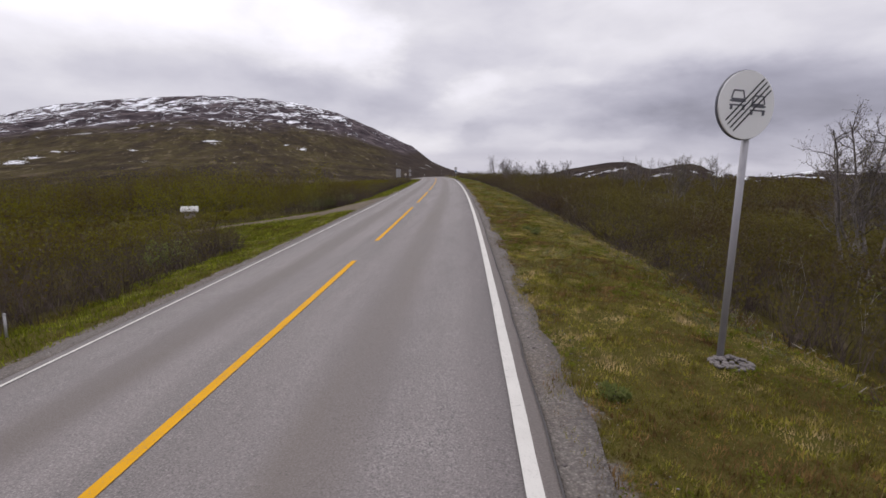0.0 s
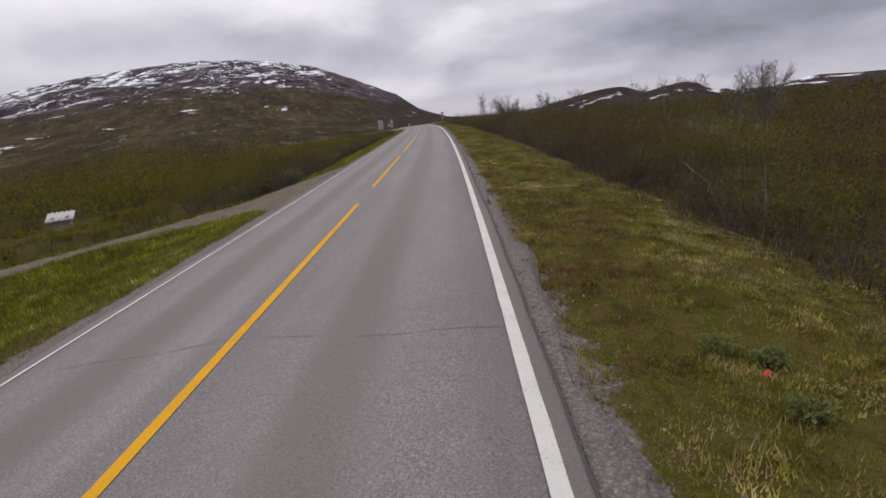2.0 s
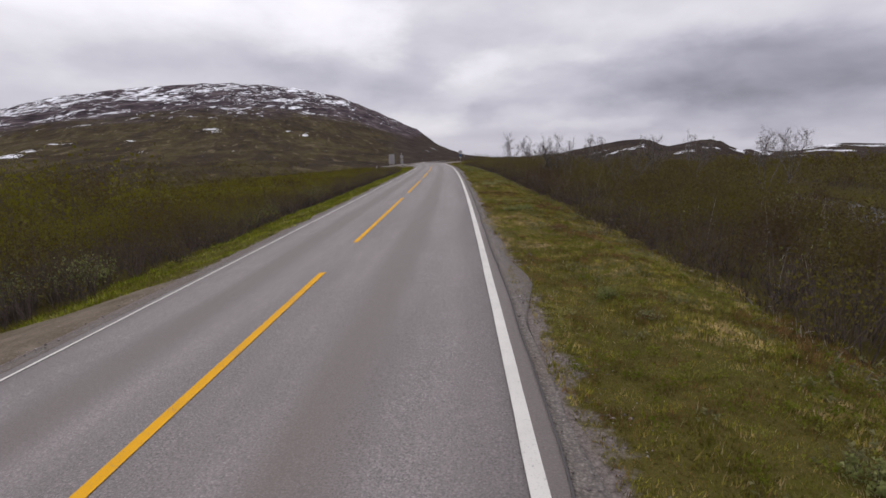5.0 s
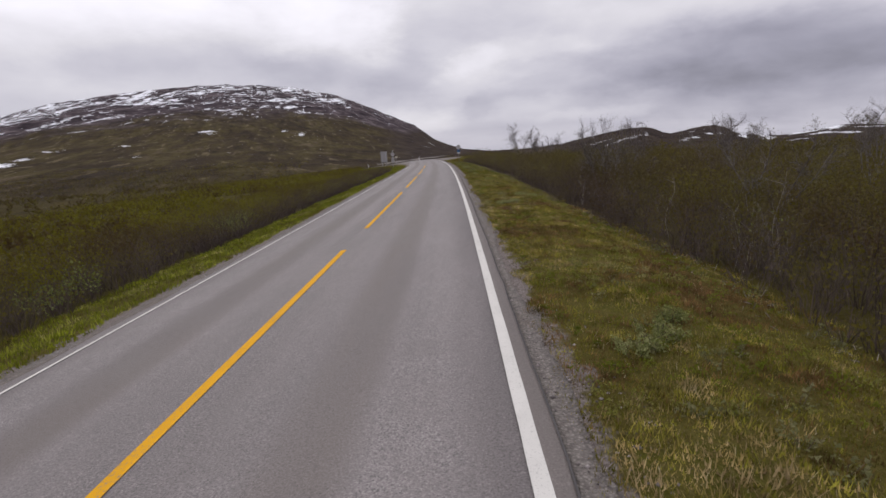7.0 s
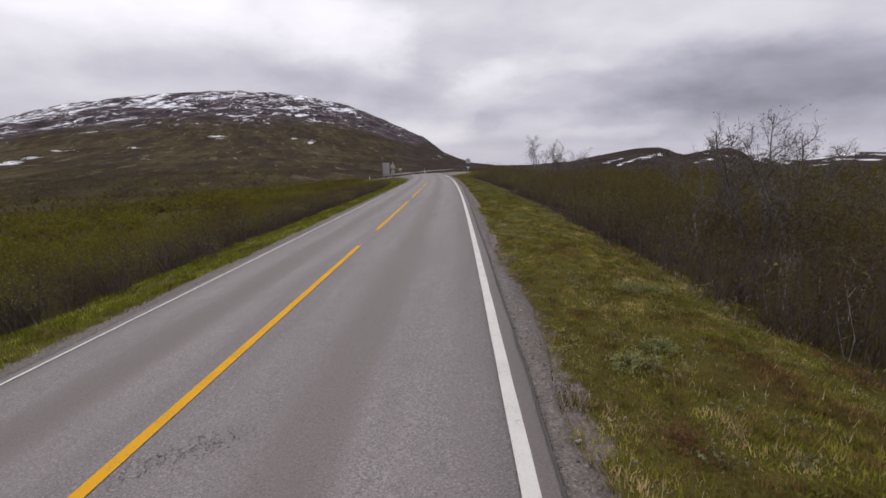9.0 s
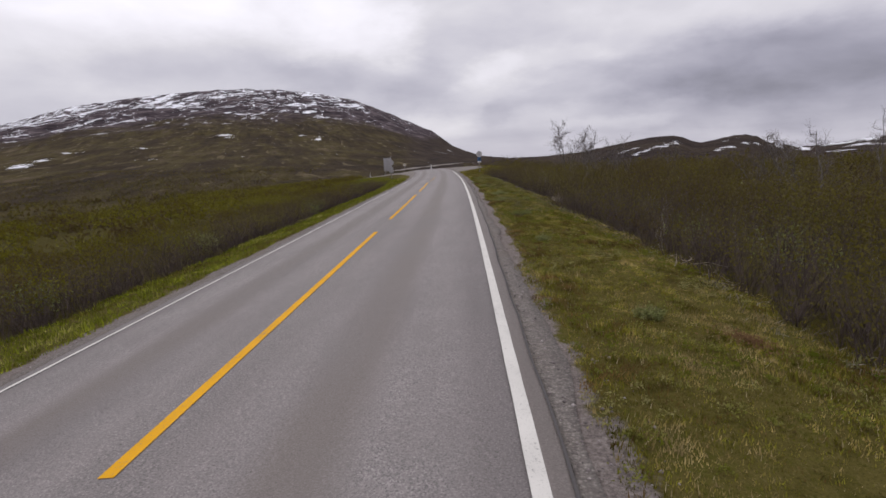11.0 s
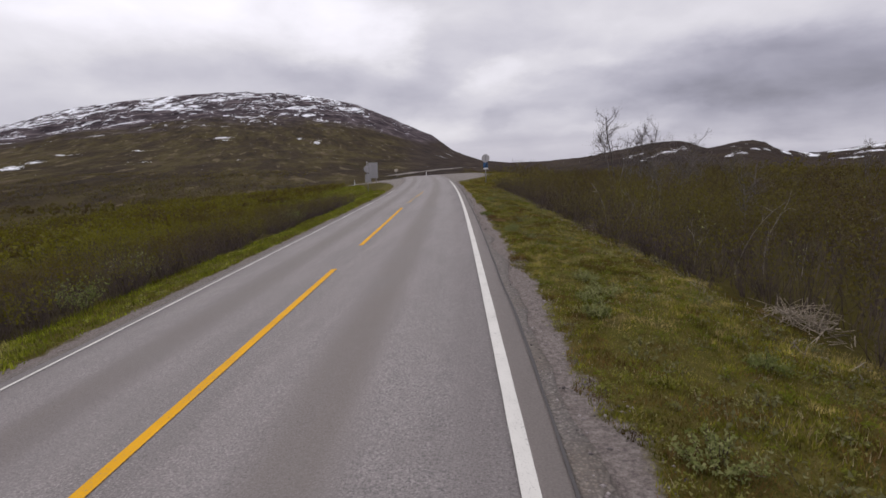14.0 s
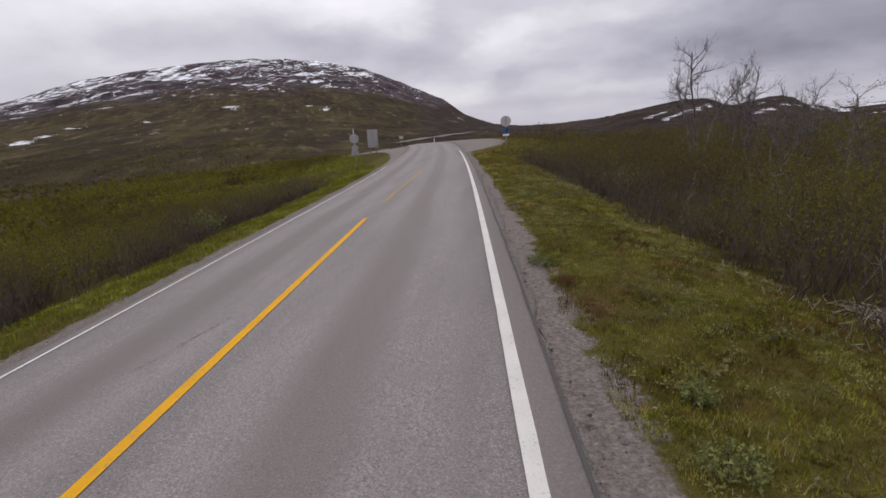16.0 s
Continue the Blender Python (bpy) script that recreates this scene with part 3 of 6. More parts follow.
# old snowdrifts below the crests of the low hills: azimuth, nearness to the crest, half-widths
DRIFTS = [(45.3, 0.312, 0.8, 0.013), (43.7, 0.35, 0.6, 0.011), (28.4, 0.468, 0.55, 0.012), (27.8, 0.458, 0.4, 0.010), (35.8, 0.363, 0.35, 0.010), (18.9, 0.43, 0.4, 0.011), (20.6, 0.45, 0.3, 0.011), (-30.5, 0.6, 1.0, 0.06), (-34.4, 0.5, 1.1, 0.07), (-33.2, 0.3, 1.2, 0.05), (-36.5, 0.45, 1.0, 0.06), (-28.5, 0.85, 1.0, 0.07), (-29.6, 0.8, 0.8, 0.06), (-32.3, 0.80, 1.2, 0.07), (-34.6, 0.82, 1.1, 0.08), (-4, 0.9, 2.5, 0.07), (-7, 0.9, 1.5, 0.06), (-37.5, 0.8, 1.1, 0.06), (-41.5, 0.8, 1.2, 0.06)]


# the long slanting drifts of the two knolls, in pieces that run into one another
for a0, q0, a1, q1, n, wide in ((-15.9, 0.49, -20.0, 0.70, 9, 0.034), (-14.4, 0.60, -15.7, 0.69, 3, 0.024), (-23.2, 0.48, -27.0, 0.67, 9, 0.022), (-24.4, 0.74, -25.2, 0.79, 2, 0.016)):
    dice = random.Random(int(-10 * a0))
    for k in range(n):
        f = k / (n - 1)
        DRIFTS.append((a0 + (a1 - a0) * f, q0 + (q1 - q0) * f + dice.uniform(-0.018, 0.018), dice.uniform(0.30, 0.55), wide * dice.uniform(0.6, 1.3)))


# the gravel mouth of the track on the low side: offset, near edge, far edge
MOUTH_U = [-34, -24, -16, -12, -10, -8.6, -7.4, -6.6, -5.0, -3.8, -3.0, -2.45]
MOUTH_N = [5.0, 12.6, 19.2, 22.5, 24.3, 25.5, 26.0, 26.2, 25.3, 24.1, 22.7, 21.6]
MOUTH_F = [6.2, 13.8, 20.5, 24.0, 26.3, 28.2, 29.8, 31.2, 32.0, 32.6, 33.5, 34.6]


# a slow stream in the hollow on the high side
STREAM = np.array([(18.5, 43), (20.5, 48), (24.5, 58), (27.5, 68), (27.0, 78), (25.0, 85)])
STREAM_Z = -1.2


def stream_d(x, y):
    """Distance to the middle of the stream."""
    best = np.full(np.shape(x), 1e9)
    for (ax, ay), (bx, by) in zip(STREAM[:-1], STREAM[1:]):
        t = np.clip(((x - ax) * (bx - ax) + (y - ay) * (by - ay)) / ((bx - ax) ** 2 + (by - ay) ** 2), 0, 1)
        best = np.minimum(best, np.hypot(x - ax - t * (bx - ax), y - ay - t * (by - ay)))
    return best


def in_mouth(u, y, gap=0.0):
    """How far inside the track a spot lies, in metres; below nought outside."""
    a = np.minimum(y - np.interp(u, MOUTH_U, MOUTH_N), np.interp(u, MOUTH_U, MOUTH_F) - y) + gap
    return np.where(u < -2.4, a, -9.0)


def terrain(x, y):
    """Height of the land, with its remoteness and its relative altitude."""
    x, y = np.asarray(x, float), np.asarray(y, float)
    u = x - road_x(y)
    near = road_z(y) + np.interp(u, PROFILE_U, PROFILE_Z)
    rough = sstep(5.5, 14, np.abs(u))
    near = near + rough * (fbm(x * 0.11, y * 0.11, 3) - 0.5) * 0.9 + sstep(2.9, 3.6, np.abs(u)) * (fbm(x * 0.7, y * 0.7, 9, 2) - 0.5) * 0.15 * (1 - 0.85 * sstep(-1.0, 0.3, in_mouth(u, y)))
    near = near + rough * (fbm(x * 0.02, y * 0.02, 5) - 0.5) * sstep(20, 90, np.abs(u)) * 5
    level = sstep(112, 119, y) * sstep(190, 176, y) * sstep(15, 9.8, u) * sstep(2.5, 3.2, u)
    near = near * (1 - level) + level * (road_z(y) + 0.0365 * np.minimum(u, 9) - 0.035)
    level = sstep(110, 117, y) * sstep(192, 178, y) * sstep(-19, -12, u) * sstep(-2.5, -3.0, u)
    near = near * (1 - level) + level * (road_z(y) + 0.12 * np.maximum(u, -13) - 0.04)
    sd = stream_d(x, y)
    bank = sstep(8.0, 3.6, sd)
    near = near * (1 - bank) + bank * (STREAM_Z + 0.4 - 0.75 * sstep(2.5, 1.1, sd) * sstep(41, 49, y) * sstep(88, 80, y) + 0.3 * (fbm(x * 0.4, y * 0.4, 19) - 0.5))
    dx, dy = x - P0[0], y - P0[1]
    r = np.hypot(dx, dy)
    az = np.degrees(np.arctan2(-dx, dy))
    ridge = np.interp(az, DIST_AZ, DIST_R)
    top = 2.64 + ridge * np.tan(np.radians(np.interp(az, SKY_AZ, SKY_EL)))
    base = np.interp(az, [-180, -60, -30, -8, 3, 14, 60, 120, 180], [-4, -4, -5, -6, -4.5, -7, -9, -6, -4])
    q = np.clip((r - 150) / (ridge - 150), 0, 1)
    rise = np.where(az > 2, 2.0, 1.6)
    wob = (fbm(x * 0.004, y * 0.004, 21, 5) - 0.5)
    far = base + (top - base) * (q ** rise) * (1 + 0.30 * wob * np.sin(np.pi * q))
    far = far - np.clip(r - ridge, 0, None) * 0.22
    far = far + (fbm(x * 0.02, y * 0.02, 33, 4) - 0.5) * np.clip(r - 120, 0, 900) * 0.010 * sstep(1.02, 0.85, r / ridge)
    w = np.maximum(sstep(60, 260, np.abs(u)), sstep(170, 330, y))
    z = near * (1 - w) + far * w
    alt = np.where(az > 1.5, q * sstep(2, 8, az), q * 0.5)
    knoll = np.zeros(np.shape(q))
    for a0, q0, da, dq in DRIFTS:
        knoll = np.maximum(knoll, np.exp(-(((az - a0) / da) ** 2 + ((q - q0) / dq) ** 2)))
    return z, w, np.clip(alt, 0, 1) * w, u, knoll, sstep(6, 19, az)


def gz(x, y):
    return terrain(x, y)[0]


def grow(a, b, step, rate):
    out = [a]
    while out[-1] < b:
        out.append(out[-1] + step)
        step *= rate
    return out


def build_ground():
    side = grow(14, 4600, 0.8, 1.026)
    right = [2.55, 2.7, 2.85, 3.0, 3.2, 3.4, 3.7, 4, 4.4, 4.8, 5.2, 5.6, 6, 6.5, 7, 7.6, 8.2, 9, 10, 11, 12.2, 13.2]
    us = np.array([-v for v in side[::-1]] + [-v for v in right[::-1]] + [-2.42, -1.2, 0, 1.2, 2.4] + right + side)
    back = [-v for v in grow(6, 3000, 2.0, 1.09)][::-1]
    ys = np.array(back + list(np.arange(-5.5, 150, 0.5)) + grow(150, 4700, 1.2, 1.028))
    U, Y = np.meshgrid(us, ys)
    X = U + road_x(Y) * sstep(3000, 300, np.abs(Y))
    z, w, alt, u, knoll, lee = terrain(X, Y)
    n, k = U.shape
    V = np.stack([X, Y, z], -1).reshape(-1, 3)
    i = np.arange((n - 1) * k).reshape(n - 1, k)[:, :-1].ravel()
    F = np.stack([i, i + 1, i + k + 1, i + k], -1)
    g = mesh_arrays("ground", V, F, GROUND, smooth=True, attrs={"u": np.clip(u, -60, 60), "far": sstep(0.0, 0.35, w), "alt": alt, "knoll": knoll, "lee": lee})
    tagged(g, "heath and bog land rising to a snow-patched fell", "ground", kind="structure")


build_ground()

# ---------------------------------------------------------------- the road


def strip(name, ys, us, lift, material, parent=None, thick=0.0, jag=None):
    """A ribbon along the road, between the offsets us at each of the ys."""
    ys = np.asarray(ys, float)
    us = np.asarray(us, float)
    U = np.tile(us, (len(ys), 1))
    if jag is not None:
        U = U + jag
    Y = np.tile(ys[:, None], (1, U.shape[1]))
    V = on_road(Y, U, lift)
    k = U.shape[1]
    att = U.copy()
    if thick:
        low = V[:, [0, -1]].copy()
        low[..., 2] -= thick
        V = np.concatenate([low[:, :1], V, low[:, 1:]], 1)
        att = np.concatenate([att[:, :1], att, att[:, -1:]], 1)
        k += 2
    i = np.arange((len(ys) - 1) * k).reshape(len(ys) - 1, k)[:, :-1].ravel()
    F = np.stack([i, i + 1, i + k + 1, i + k], -1)
    return mesh_arrays(name, V.reshape(-1, 3), F, material, smooth=False, parent=parent, attrs={"u": att})


def build_road():
    ys = np.arange(-30, Y_END, 0.4)
    edge = np.zeros((len(ys), 9))
    edge[:, -1] = (vnoise(ys * 1.7, 0 * ys, 4) - 0.5) * 0.022 + (vnoise(ys * 0.3, 0 * ys, 6) - 0.5) * 0.03
    edge[:, -1] += np.interp(ys, [0, 60, 80, 110], [0.0, 0.02, 0.09, 0.10])
    edge[:, 0] = (vnoise(ys * 1.7, 0 * ys, 7) - 0.5) * 0.05 + (vnoise(ys * 0.3, 0 * ys, 8) - 0.5) * 0.06
    road = strip("road", ys, [LINE_L - 0.17, -1.7, -1.1, -0.5, 0, 0.6, 1.2, 1.8, LINE_R + 0.16], 0.0, ASPHALT, thick=0.05, jag=edge)
    tagged(road, "grey worn asphalt road with faded wheel tracks", "road", kind="structure")
    # the old outer edge of the paving, past a dark open joint
    e2 = np.zeros((len(ys), 3))
    e2[:, 2] = (fbm(ys * 0.8, 0 * ys, 14) - 0.5) * 0.42
    e2[:, 0] = edge[:, -1]
    strip("shoulder", ys, [LINE_R + 0.165, LINE_R + 0.27, LINE_R + 0.38], -0.012, GRAVEL, road, thick=0.06, jag=e2)["label"] = "crumbling gravelly paving edge"
    joint = np.repeat(edge[:, -1:], 2, 1)
    joint[:, 0] -= 0.006 * vnoise(ys * 2.3, 0 * ys, 44) * sstep(40, 75, ys)
    joint[:, 1] += 0.014 * vnoise(ys * 1.9, 0 * ys, 45) * sstep(40, 75, ys)
    strip("edge_joint", ys, [LINE_R + 0.154, LINE_R + 0.168], 0.004, CRACK, road, jag=joint)["label"] = "dark open joint along the paving edge"
    e3 = np.zeros((len(ys), 3))
    e3[:, 0] = (fbm(ys * 0.8, 0 * ys, 17) - 0.5) * 0.3
    e3[:, 2] = edge[:, 0]
    strip("shoulder", ys, [LINE_L - 0.40, LINE_L - 0.3, LINE_L - 0.175], -0.014, GRAVEL, road, thick=0.06, jag=e3)
    yl = np.arange(-30, 120.5, 0.4)
    fr = np.zeros((len(yl), 2))
    fr[:, 0] = (vnoise(yl * 3, 0 * yl, 41) - 0.5) * 0.005
    fr[:, 1] = (vnoise(yl * 3, 0 * yl, 42) - 0.5) * 0.005
    a = strip("edge_line", yl, [LINE_R - 0.05, LINE_R + 0.05], 0.006, WHITE, road, jag=fr)
    a["label"] = "white painted edge line"
    yl = np.arange(-30, 112.5, 0.4)
    b = strip("edge_line", yl, [LINE_L - 0.024, LINE_L + 0.024], 0.006, WHITE, road, jag=fr[: len(yl)])
    b["label"] = "white painted edge line"
    first = 8.4
    for k in range(-3, 9):
        y1 = first + 11.95 * k
        yy = np.linspace(y1 - 9.45, y1, 14)
        if yy[0] < -29:
            continue
        wander = np.repeat((0.32 * sstep(91, 106, yy))[:, None], 2, 1)
        d = strip("centre_dash", yy, [-0.05, 0.05], 0.006, YELLOW if k < 8 else YELLOW_WORN, road, jag=wander)
        if k == 0:
            d["label"] = "yellow painted dash"
    return road


ROAD = build_road()


def crack(y, u0, u1, wander, seed, width=0.008, skew=0.0):
    """A thin crack that runs across the paving."""
    n = 40
    us = np.linspace(u0, u1, n)
    ys = y + skew * us + (fbm(us * 1.1, us * 0, seed, 4) - 0.5) * wander
    wd = width * (0.35 + 1.1 * vnoise(us * 6, us * 0, seed + 5))
    V = np.concatenate([on_road(ys - wd / 2, us, 0.005), on_road(ys + wd / 2, us, 0.005)])
    i = np.arange(n - 1)
    F = np.stack([i, i + 1, i + n + 1, i + n], -1)
    mesh_arrays("crack", V, F, CRACK, parent=ROAD)

for row in ((13.70, -1.9, 0.85, 0.14, 61, 0.006, -0.115), (13.58, 1.15, 2.4, 0.16, 62, 0.005, -0.115), (36.55, -1.9, 2.4, 0.45, 63, 0.007, 0.12), (72.0, 0.4, 2.4, 0.4, 66, 0.004), (101.0, -1.9, 2.2, 0.5, 67)):
    crack(*row)


def stain(y0, y1, u0, u1, seed, n, wide=0.03):
    """A string of small dark pitted patches in the paving."""
    rng = np.random.default_rng(seed)
    V, F = [], []
    for k in range(n):
        t = (k + rng.random()) / n
        y, u = y0 + (y1 - y0) * t + rng.normal(0, wide * 1.5), u0 + (u1 - u0) * t + rng.normal(0, wide)
        a = np.linspace(0, 2 * np.pi, 9)[:-1]
        rr = rng.uniform(0.4, 1.0, 8)
        q = on_road(y + np.sin(a) * rr * rng.uniform(0.004, 0.013), u + np.cos(a) * rr * rng.uniform(0.003, 0.010), 0.0045)
        V.append(q)
        F.append(np.arange(8) + 8 * k)
    mesh_arrays("pitting", np.concatenate(V), [np.array(F)], WEAR, parent=ROAD)


stain(85.2, 86.5, -0.74, -0.36, 5, 130)
stain(88.0, 90.5, -0.4, -0.3, 7, 14)
stain(48.25, 48.6, 0.1, 0.66, 6, 240, 0.05)
stain(72.8, 73.2, 0.9, 0.95, 8, 4)

# ---------------------------------------------------------------- junction, side roads and the track to the box


def drape(name, pts, width, material, label, lift=0.06, n=60, fuzz=0.15):
    """A track laid over the land along a smooth line of points."""
    pts = np.array(pts, float)
    d = np.concatenate([[0], np.cumsum(np.hypot(*np.diff(pts[:, :2], axis=0).T))])
    s = np.linspace(0, d[-1], n)
    cx = np.interp(s, d, pts[:, 0])
    cy = np.interp(s, d, pts[:, 1])
    for _ in range(6):
        cx[1:-1] = (cx[:-2] + 2 * cx[1:-1] + cx[2:]) / 4
        cy[1:-1] = (cy[:-2] + 2 * cy[1:-1] + cy[2:]) / 4
    wd = np.interp(s, d, width) if np.ndim(width) else np.full(n, float(width))
    tx, ty = np.gradient(cx), np.gradient(cy)
    ln = np.hypot(tx, ty)
    rx, ry = ty / ln, -tx / ln
    cols = []
    for f in np.linspace(-0.5, 0.5, 15):
        off = f * wd + (fbm(s * 0.7, s * 0 + f * 9, 71) - 0.5) * fuzz * (abs(f) == 0.5)
        X, Y = cx + rx * off, cy + ry * off
        cols.append(np.stack([X, Y, gz(X, Y) + lift - (0.14 if abs(f) > 0.49 else 0)], -1))
    V = np.stack(cols, 1)
    k = 15
    i = np.arange((n - 1) * k).reshape(n - 1, k)[:, :-1].ravel()
    F = np.stack([i, i + 1, i + k + 1, i + k], -1)
    ob = mesh_arrays(name, V.reshape(-1, 3), F, material, smooth=True)
    return tagged(ob, label, "road", kind="structure")


# the road beyond the junction: it dips out of sight and comes up again on the far slope
HILL_ROAD = [(-62, 385), (-60, 420), (-55, 460), (-47, 500), (-37, 540), (-27, 580), (-19, 610)]


def apron(name, ys, outer, inner, label):
    yy = np.arange(ys[0], ys[-1], 0.5)
    o = np.interp(yy, ys, outer) + (fbm(yy * 0.6, yy * 0, 81) - 0.5) * 0.35
    cols = np.stack([inner + (o - inner) * f for f in (0, 0.25, 0.5, 0.75, 1.0)], 1)
    if o.mean() < inner:
        cols = cols[:, ::-1]
    ob = strip(name, yy, [0] * 5, -0.008, PALE_GRAVEL, thick=0.12, jag=cols)
    return tagged(ob, label, "road", kind="structure")


apron("junction_apron", [116, 118.5, 122, 127, 134, 142, 152, 162, 172], [2.7, 3.3, 4.9, 6.6, 7.8, 8.4, 8.6, 8.0, 6.5], LINE_R + 0.14, "pale gravel lay-by beside the junction")
apron("junction_apron", [111, 114, 118, 124, 132, 142, 154, 166, 177], [-2.45, -2.62, -2.85, -3.2, -3.9, -5.0, -6.6, -8.8, -12.0], LINE_L - 0.18, "pale gravel mouth of a side road")
drape("side_road", [(-20, 174), (-25, 179), (-34, 183), (-46, 186), (-60, 190), (-84, 197)], 4.2, PALE_GRAVEL, "pale gravel side road crossing the heath", 0.12, 80)
drape("hill_road", HILL_ROAD, 9.0, PALE_GRAVEL, "distant pale road climbing the heath", 0.6, 60, 0.4)


def track():
    us = np.concatenate([np.arange(-34, -10, 0.5), np.arange(-10, -2.5, 0.25)])
    f = np.linspace(0, 1, 25)
    n0, f0 = np.interp(us, MOUTH_U, MOUTH_N), np.interp(us, MOUTH_U, MOUTH_F)
    n0 = n0 + (fbm(us * 1.1, us * 0, 72) - 0.5) * 1.1
    f0 = f0 + (fbm(us * 1.1, us * 0, 73) - 0.5) * 1.1
    Y = n0[:, None] + (f0 - n0)[:, None] * f[None]
    U = np.tile(us[:, None], (1, 25))
    X = road_x(Y) + U
    Z = gz(X, Y) + 0.035 - 0.07 * (np.abs(f - 0.5) > 0.49)[None]
    Z[-1] -= 0.05
    k = 25
    i = np.arange((len(us) - 1) * k).reshape(len(us) - 1, k)[:, :-1].ravel()
    F = np.stack([i, i + k, i + k + 1, i + 1], -1)
    ob = mesh_arrays("track", np.stack([X, Y, Z], -1).reshape(-1, 3), F, DIRT, smooth=True)
    tagged(ob, "brown gravel track leaving the road through the scrub", "road", kind="structure")


track()


def off_track(x, y, gap):
    """True where a spot lies clear of the track."""
    return in_mouth(x - road_x(y), y, gap) < 0


def stream():
    s = np.linspace(0, len(STREAM) - 1, 60)
    i = np.arange(len(STREAM))
    cx, cy = np.interp(s, i, STREAM[:, 0]), np.interp(s, i, STREAM[:, 1])
    tx, ty = np.gradient(cx), np.gradient(cy)
    ln = np.hypot(tx, ty)
    f = np.linspace(-2.3, 2.3, 9)
    X = cx[:, None] + (ty / ln)[:, None] * f
    Y = cy[:, None] - (tx / ln)[:, None] * f
    V = np.stack([X, Y, np.full_like(X, STREAM_Z)], -1).reshape(-1, 3)
    k = 9
    j = np.arange(59 * k).reshape(59, k)[:, :-1].ravel()
    ob = mesh_arrays("water", V, np.stack([j, j + 1, j + k + 1, j + k], -1), WATER, smooth=True)
    tagged(ob, "slow grey stream in the hollow beyond the scrub", "water", kind="structure")


stream()

# ---------------------------------------------------------------- scrub


def ribbons(P, W, S):
    """Flat tapering stems: P (n, k, 3) centre lines, W (n, k) widths, S (n, 3) side directions."""
    n, k, _ = P.shape
    a = P - S[:, None, :] * W[..., None] / 2
    b = P + S[:, None, :] * W[..., None] / 2
    V = np.stack([a, b], 2).reshape(-1, 3)
    base = (np.arange(n) * 2 * k)[:, None] + (np.arange(k - 1) * 2)[None, :]
    base = base.ravel()
    F = np.stack([base, base + 1, base + 3, base + 2], -1)
    return V, F


def flakes(C, size, rng, flat=0.0):
    """Small three-cornered leaves about the centres C."""
    n = len(C)
    a = rng.normal(size=(n, 3))
    a /= np.linalg.norm(a, axis=1, keepdims=True)
    b = rng.normal(size=(n, 3))
    b[:, 2] *= 1 - flat
    b -= a * (a * b).sum(1, keepdims=True)
    b /= np.linalg.norm(b, axis=1, keepdims=True) + 1e-9
    s = np.asarray(size).reshape(-1, 1) * rng.uniform(0.7, 1.3, (n, 1))
    V = np.stack([C - a * s * 0.55, C + a * s * 0.45 + b * s * 0.36, C + a * s * 0.45 - b * s * 0.36], 1).reshape(-1, 3)
    F = np.arange(n * 3).reshape(n, 3)
    return V, F


def scrub(name, xy, height, spread, stems, leaves, leaf, leaf_mat, seed, label, low=0.35, width=0.012, twigs=2, stem_mat=None):
    rng = np.random.default_rng(seed)
    n = len(xy)
    base = np.column_stack([xy, gz(xy[:, 0], xy[:, 1]) - 0.05])
    m = n * stems
    B = np.repeat(base, stems, 0)
    H = np.repeat(height, stems) * rng.uniform(0.55, 1.05, m)
    R = np.repeat(spread, stems) * rng.uniform(0.15, 1.0, m)
    ang = rng.uniform(0, 2 * np.pi, m)
    out = np.column_stack([np.cos(ang), np.sin(ang), np.zeros(m)])
    B = B + out * (np.repeat(spread, stems) * rng.uniform(0, 0.35, m))[:, None]
    ts = np.array([0, 0.5, 1.0])
    wob = rng.normal(0, 0.06, (m, 3, 3)) * H[:, None, None]
    wob[:, 0] = 0
    P = B[:, None] + out[:, None] * (R[:, None] * ts ** 1.4)[..., None] + np.array([0, 0, 1.0]) * (H[:, None] * ts)[..., None] + wob
    W = width * (1 - 0.75 * ts) * rng.uniform(0.6, 1.5, (m, 1))
    S = rng.normal(size=(m, 3)) * (1, 1, 0.2)
    S /= np.linalg.norm(S, axis=1, keepdims=True)
    V1, F1 = ribbons(P, W, S)
    VV, FF, off = [V1], [F1], len(V1)
    if twigs:
        k = m * twigs
        j = np.repeat(np.arange(m), twigs)
        t = rng.uniform(0.3, 0.95, k)
        A = B[j] + out[j] * (R[j] * t ** 1.4)[:, None]
        A[:, 2] += H[j] * t
        D = rng.normal(size=(k, 3)) * (1, 1, 0.4) + (0, 0, 0.7)
        D /= np.linalg.norm(D, axis=1, keepdims=True)
        L = H[j] * rng.uniform(0.12, 0.32, k)
        T = np.stack([A, A + D * L[:, None]], 1)
        V2, F2 = ribbons(T, np.tile([width * 0.5, width * 0.2], (k, 1)), S[j])
        VV.append(V2)
        FF.append(F2 + off)
        off += len(V2)
    nt = sum(len(f) for f in FF)
    k = m * leaves
    if k:
        j = np.repeat(np.arange(m), leaves)
        t = low + (1 - low) * rng.random(k) ** 0.8
        C = B[j] + out[j] * (R[j] * t ** 1.4)[:, None]
        C[:, 2] += H[j] * t
        C += rng.normal(0, 0.09, (k, 3)) * np.minimum(H[j], 1.6)[:, None]
        V3, F3 = flakes(C, leaf, rng)
        VV.append(V3)
    idx = np.concatenate([np.zeros(nt, int), np.ones(k, int)])
    ob = mesh_arrays(name, np.concatenate(VV), [np.concatenate(FF), F3 + off], [stem_mat or TWIG, leaf_mat], idx)
    return tagged(ob, label, "shrubs", kind="stuff")


BOX_AT = (-16.6, 32.0)
PILE_AT = (3.05, 78.0)


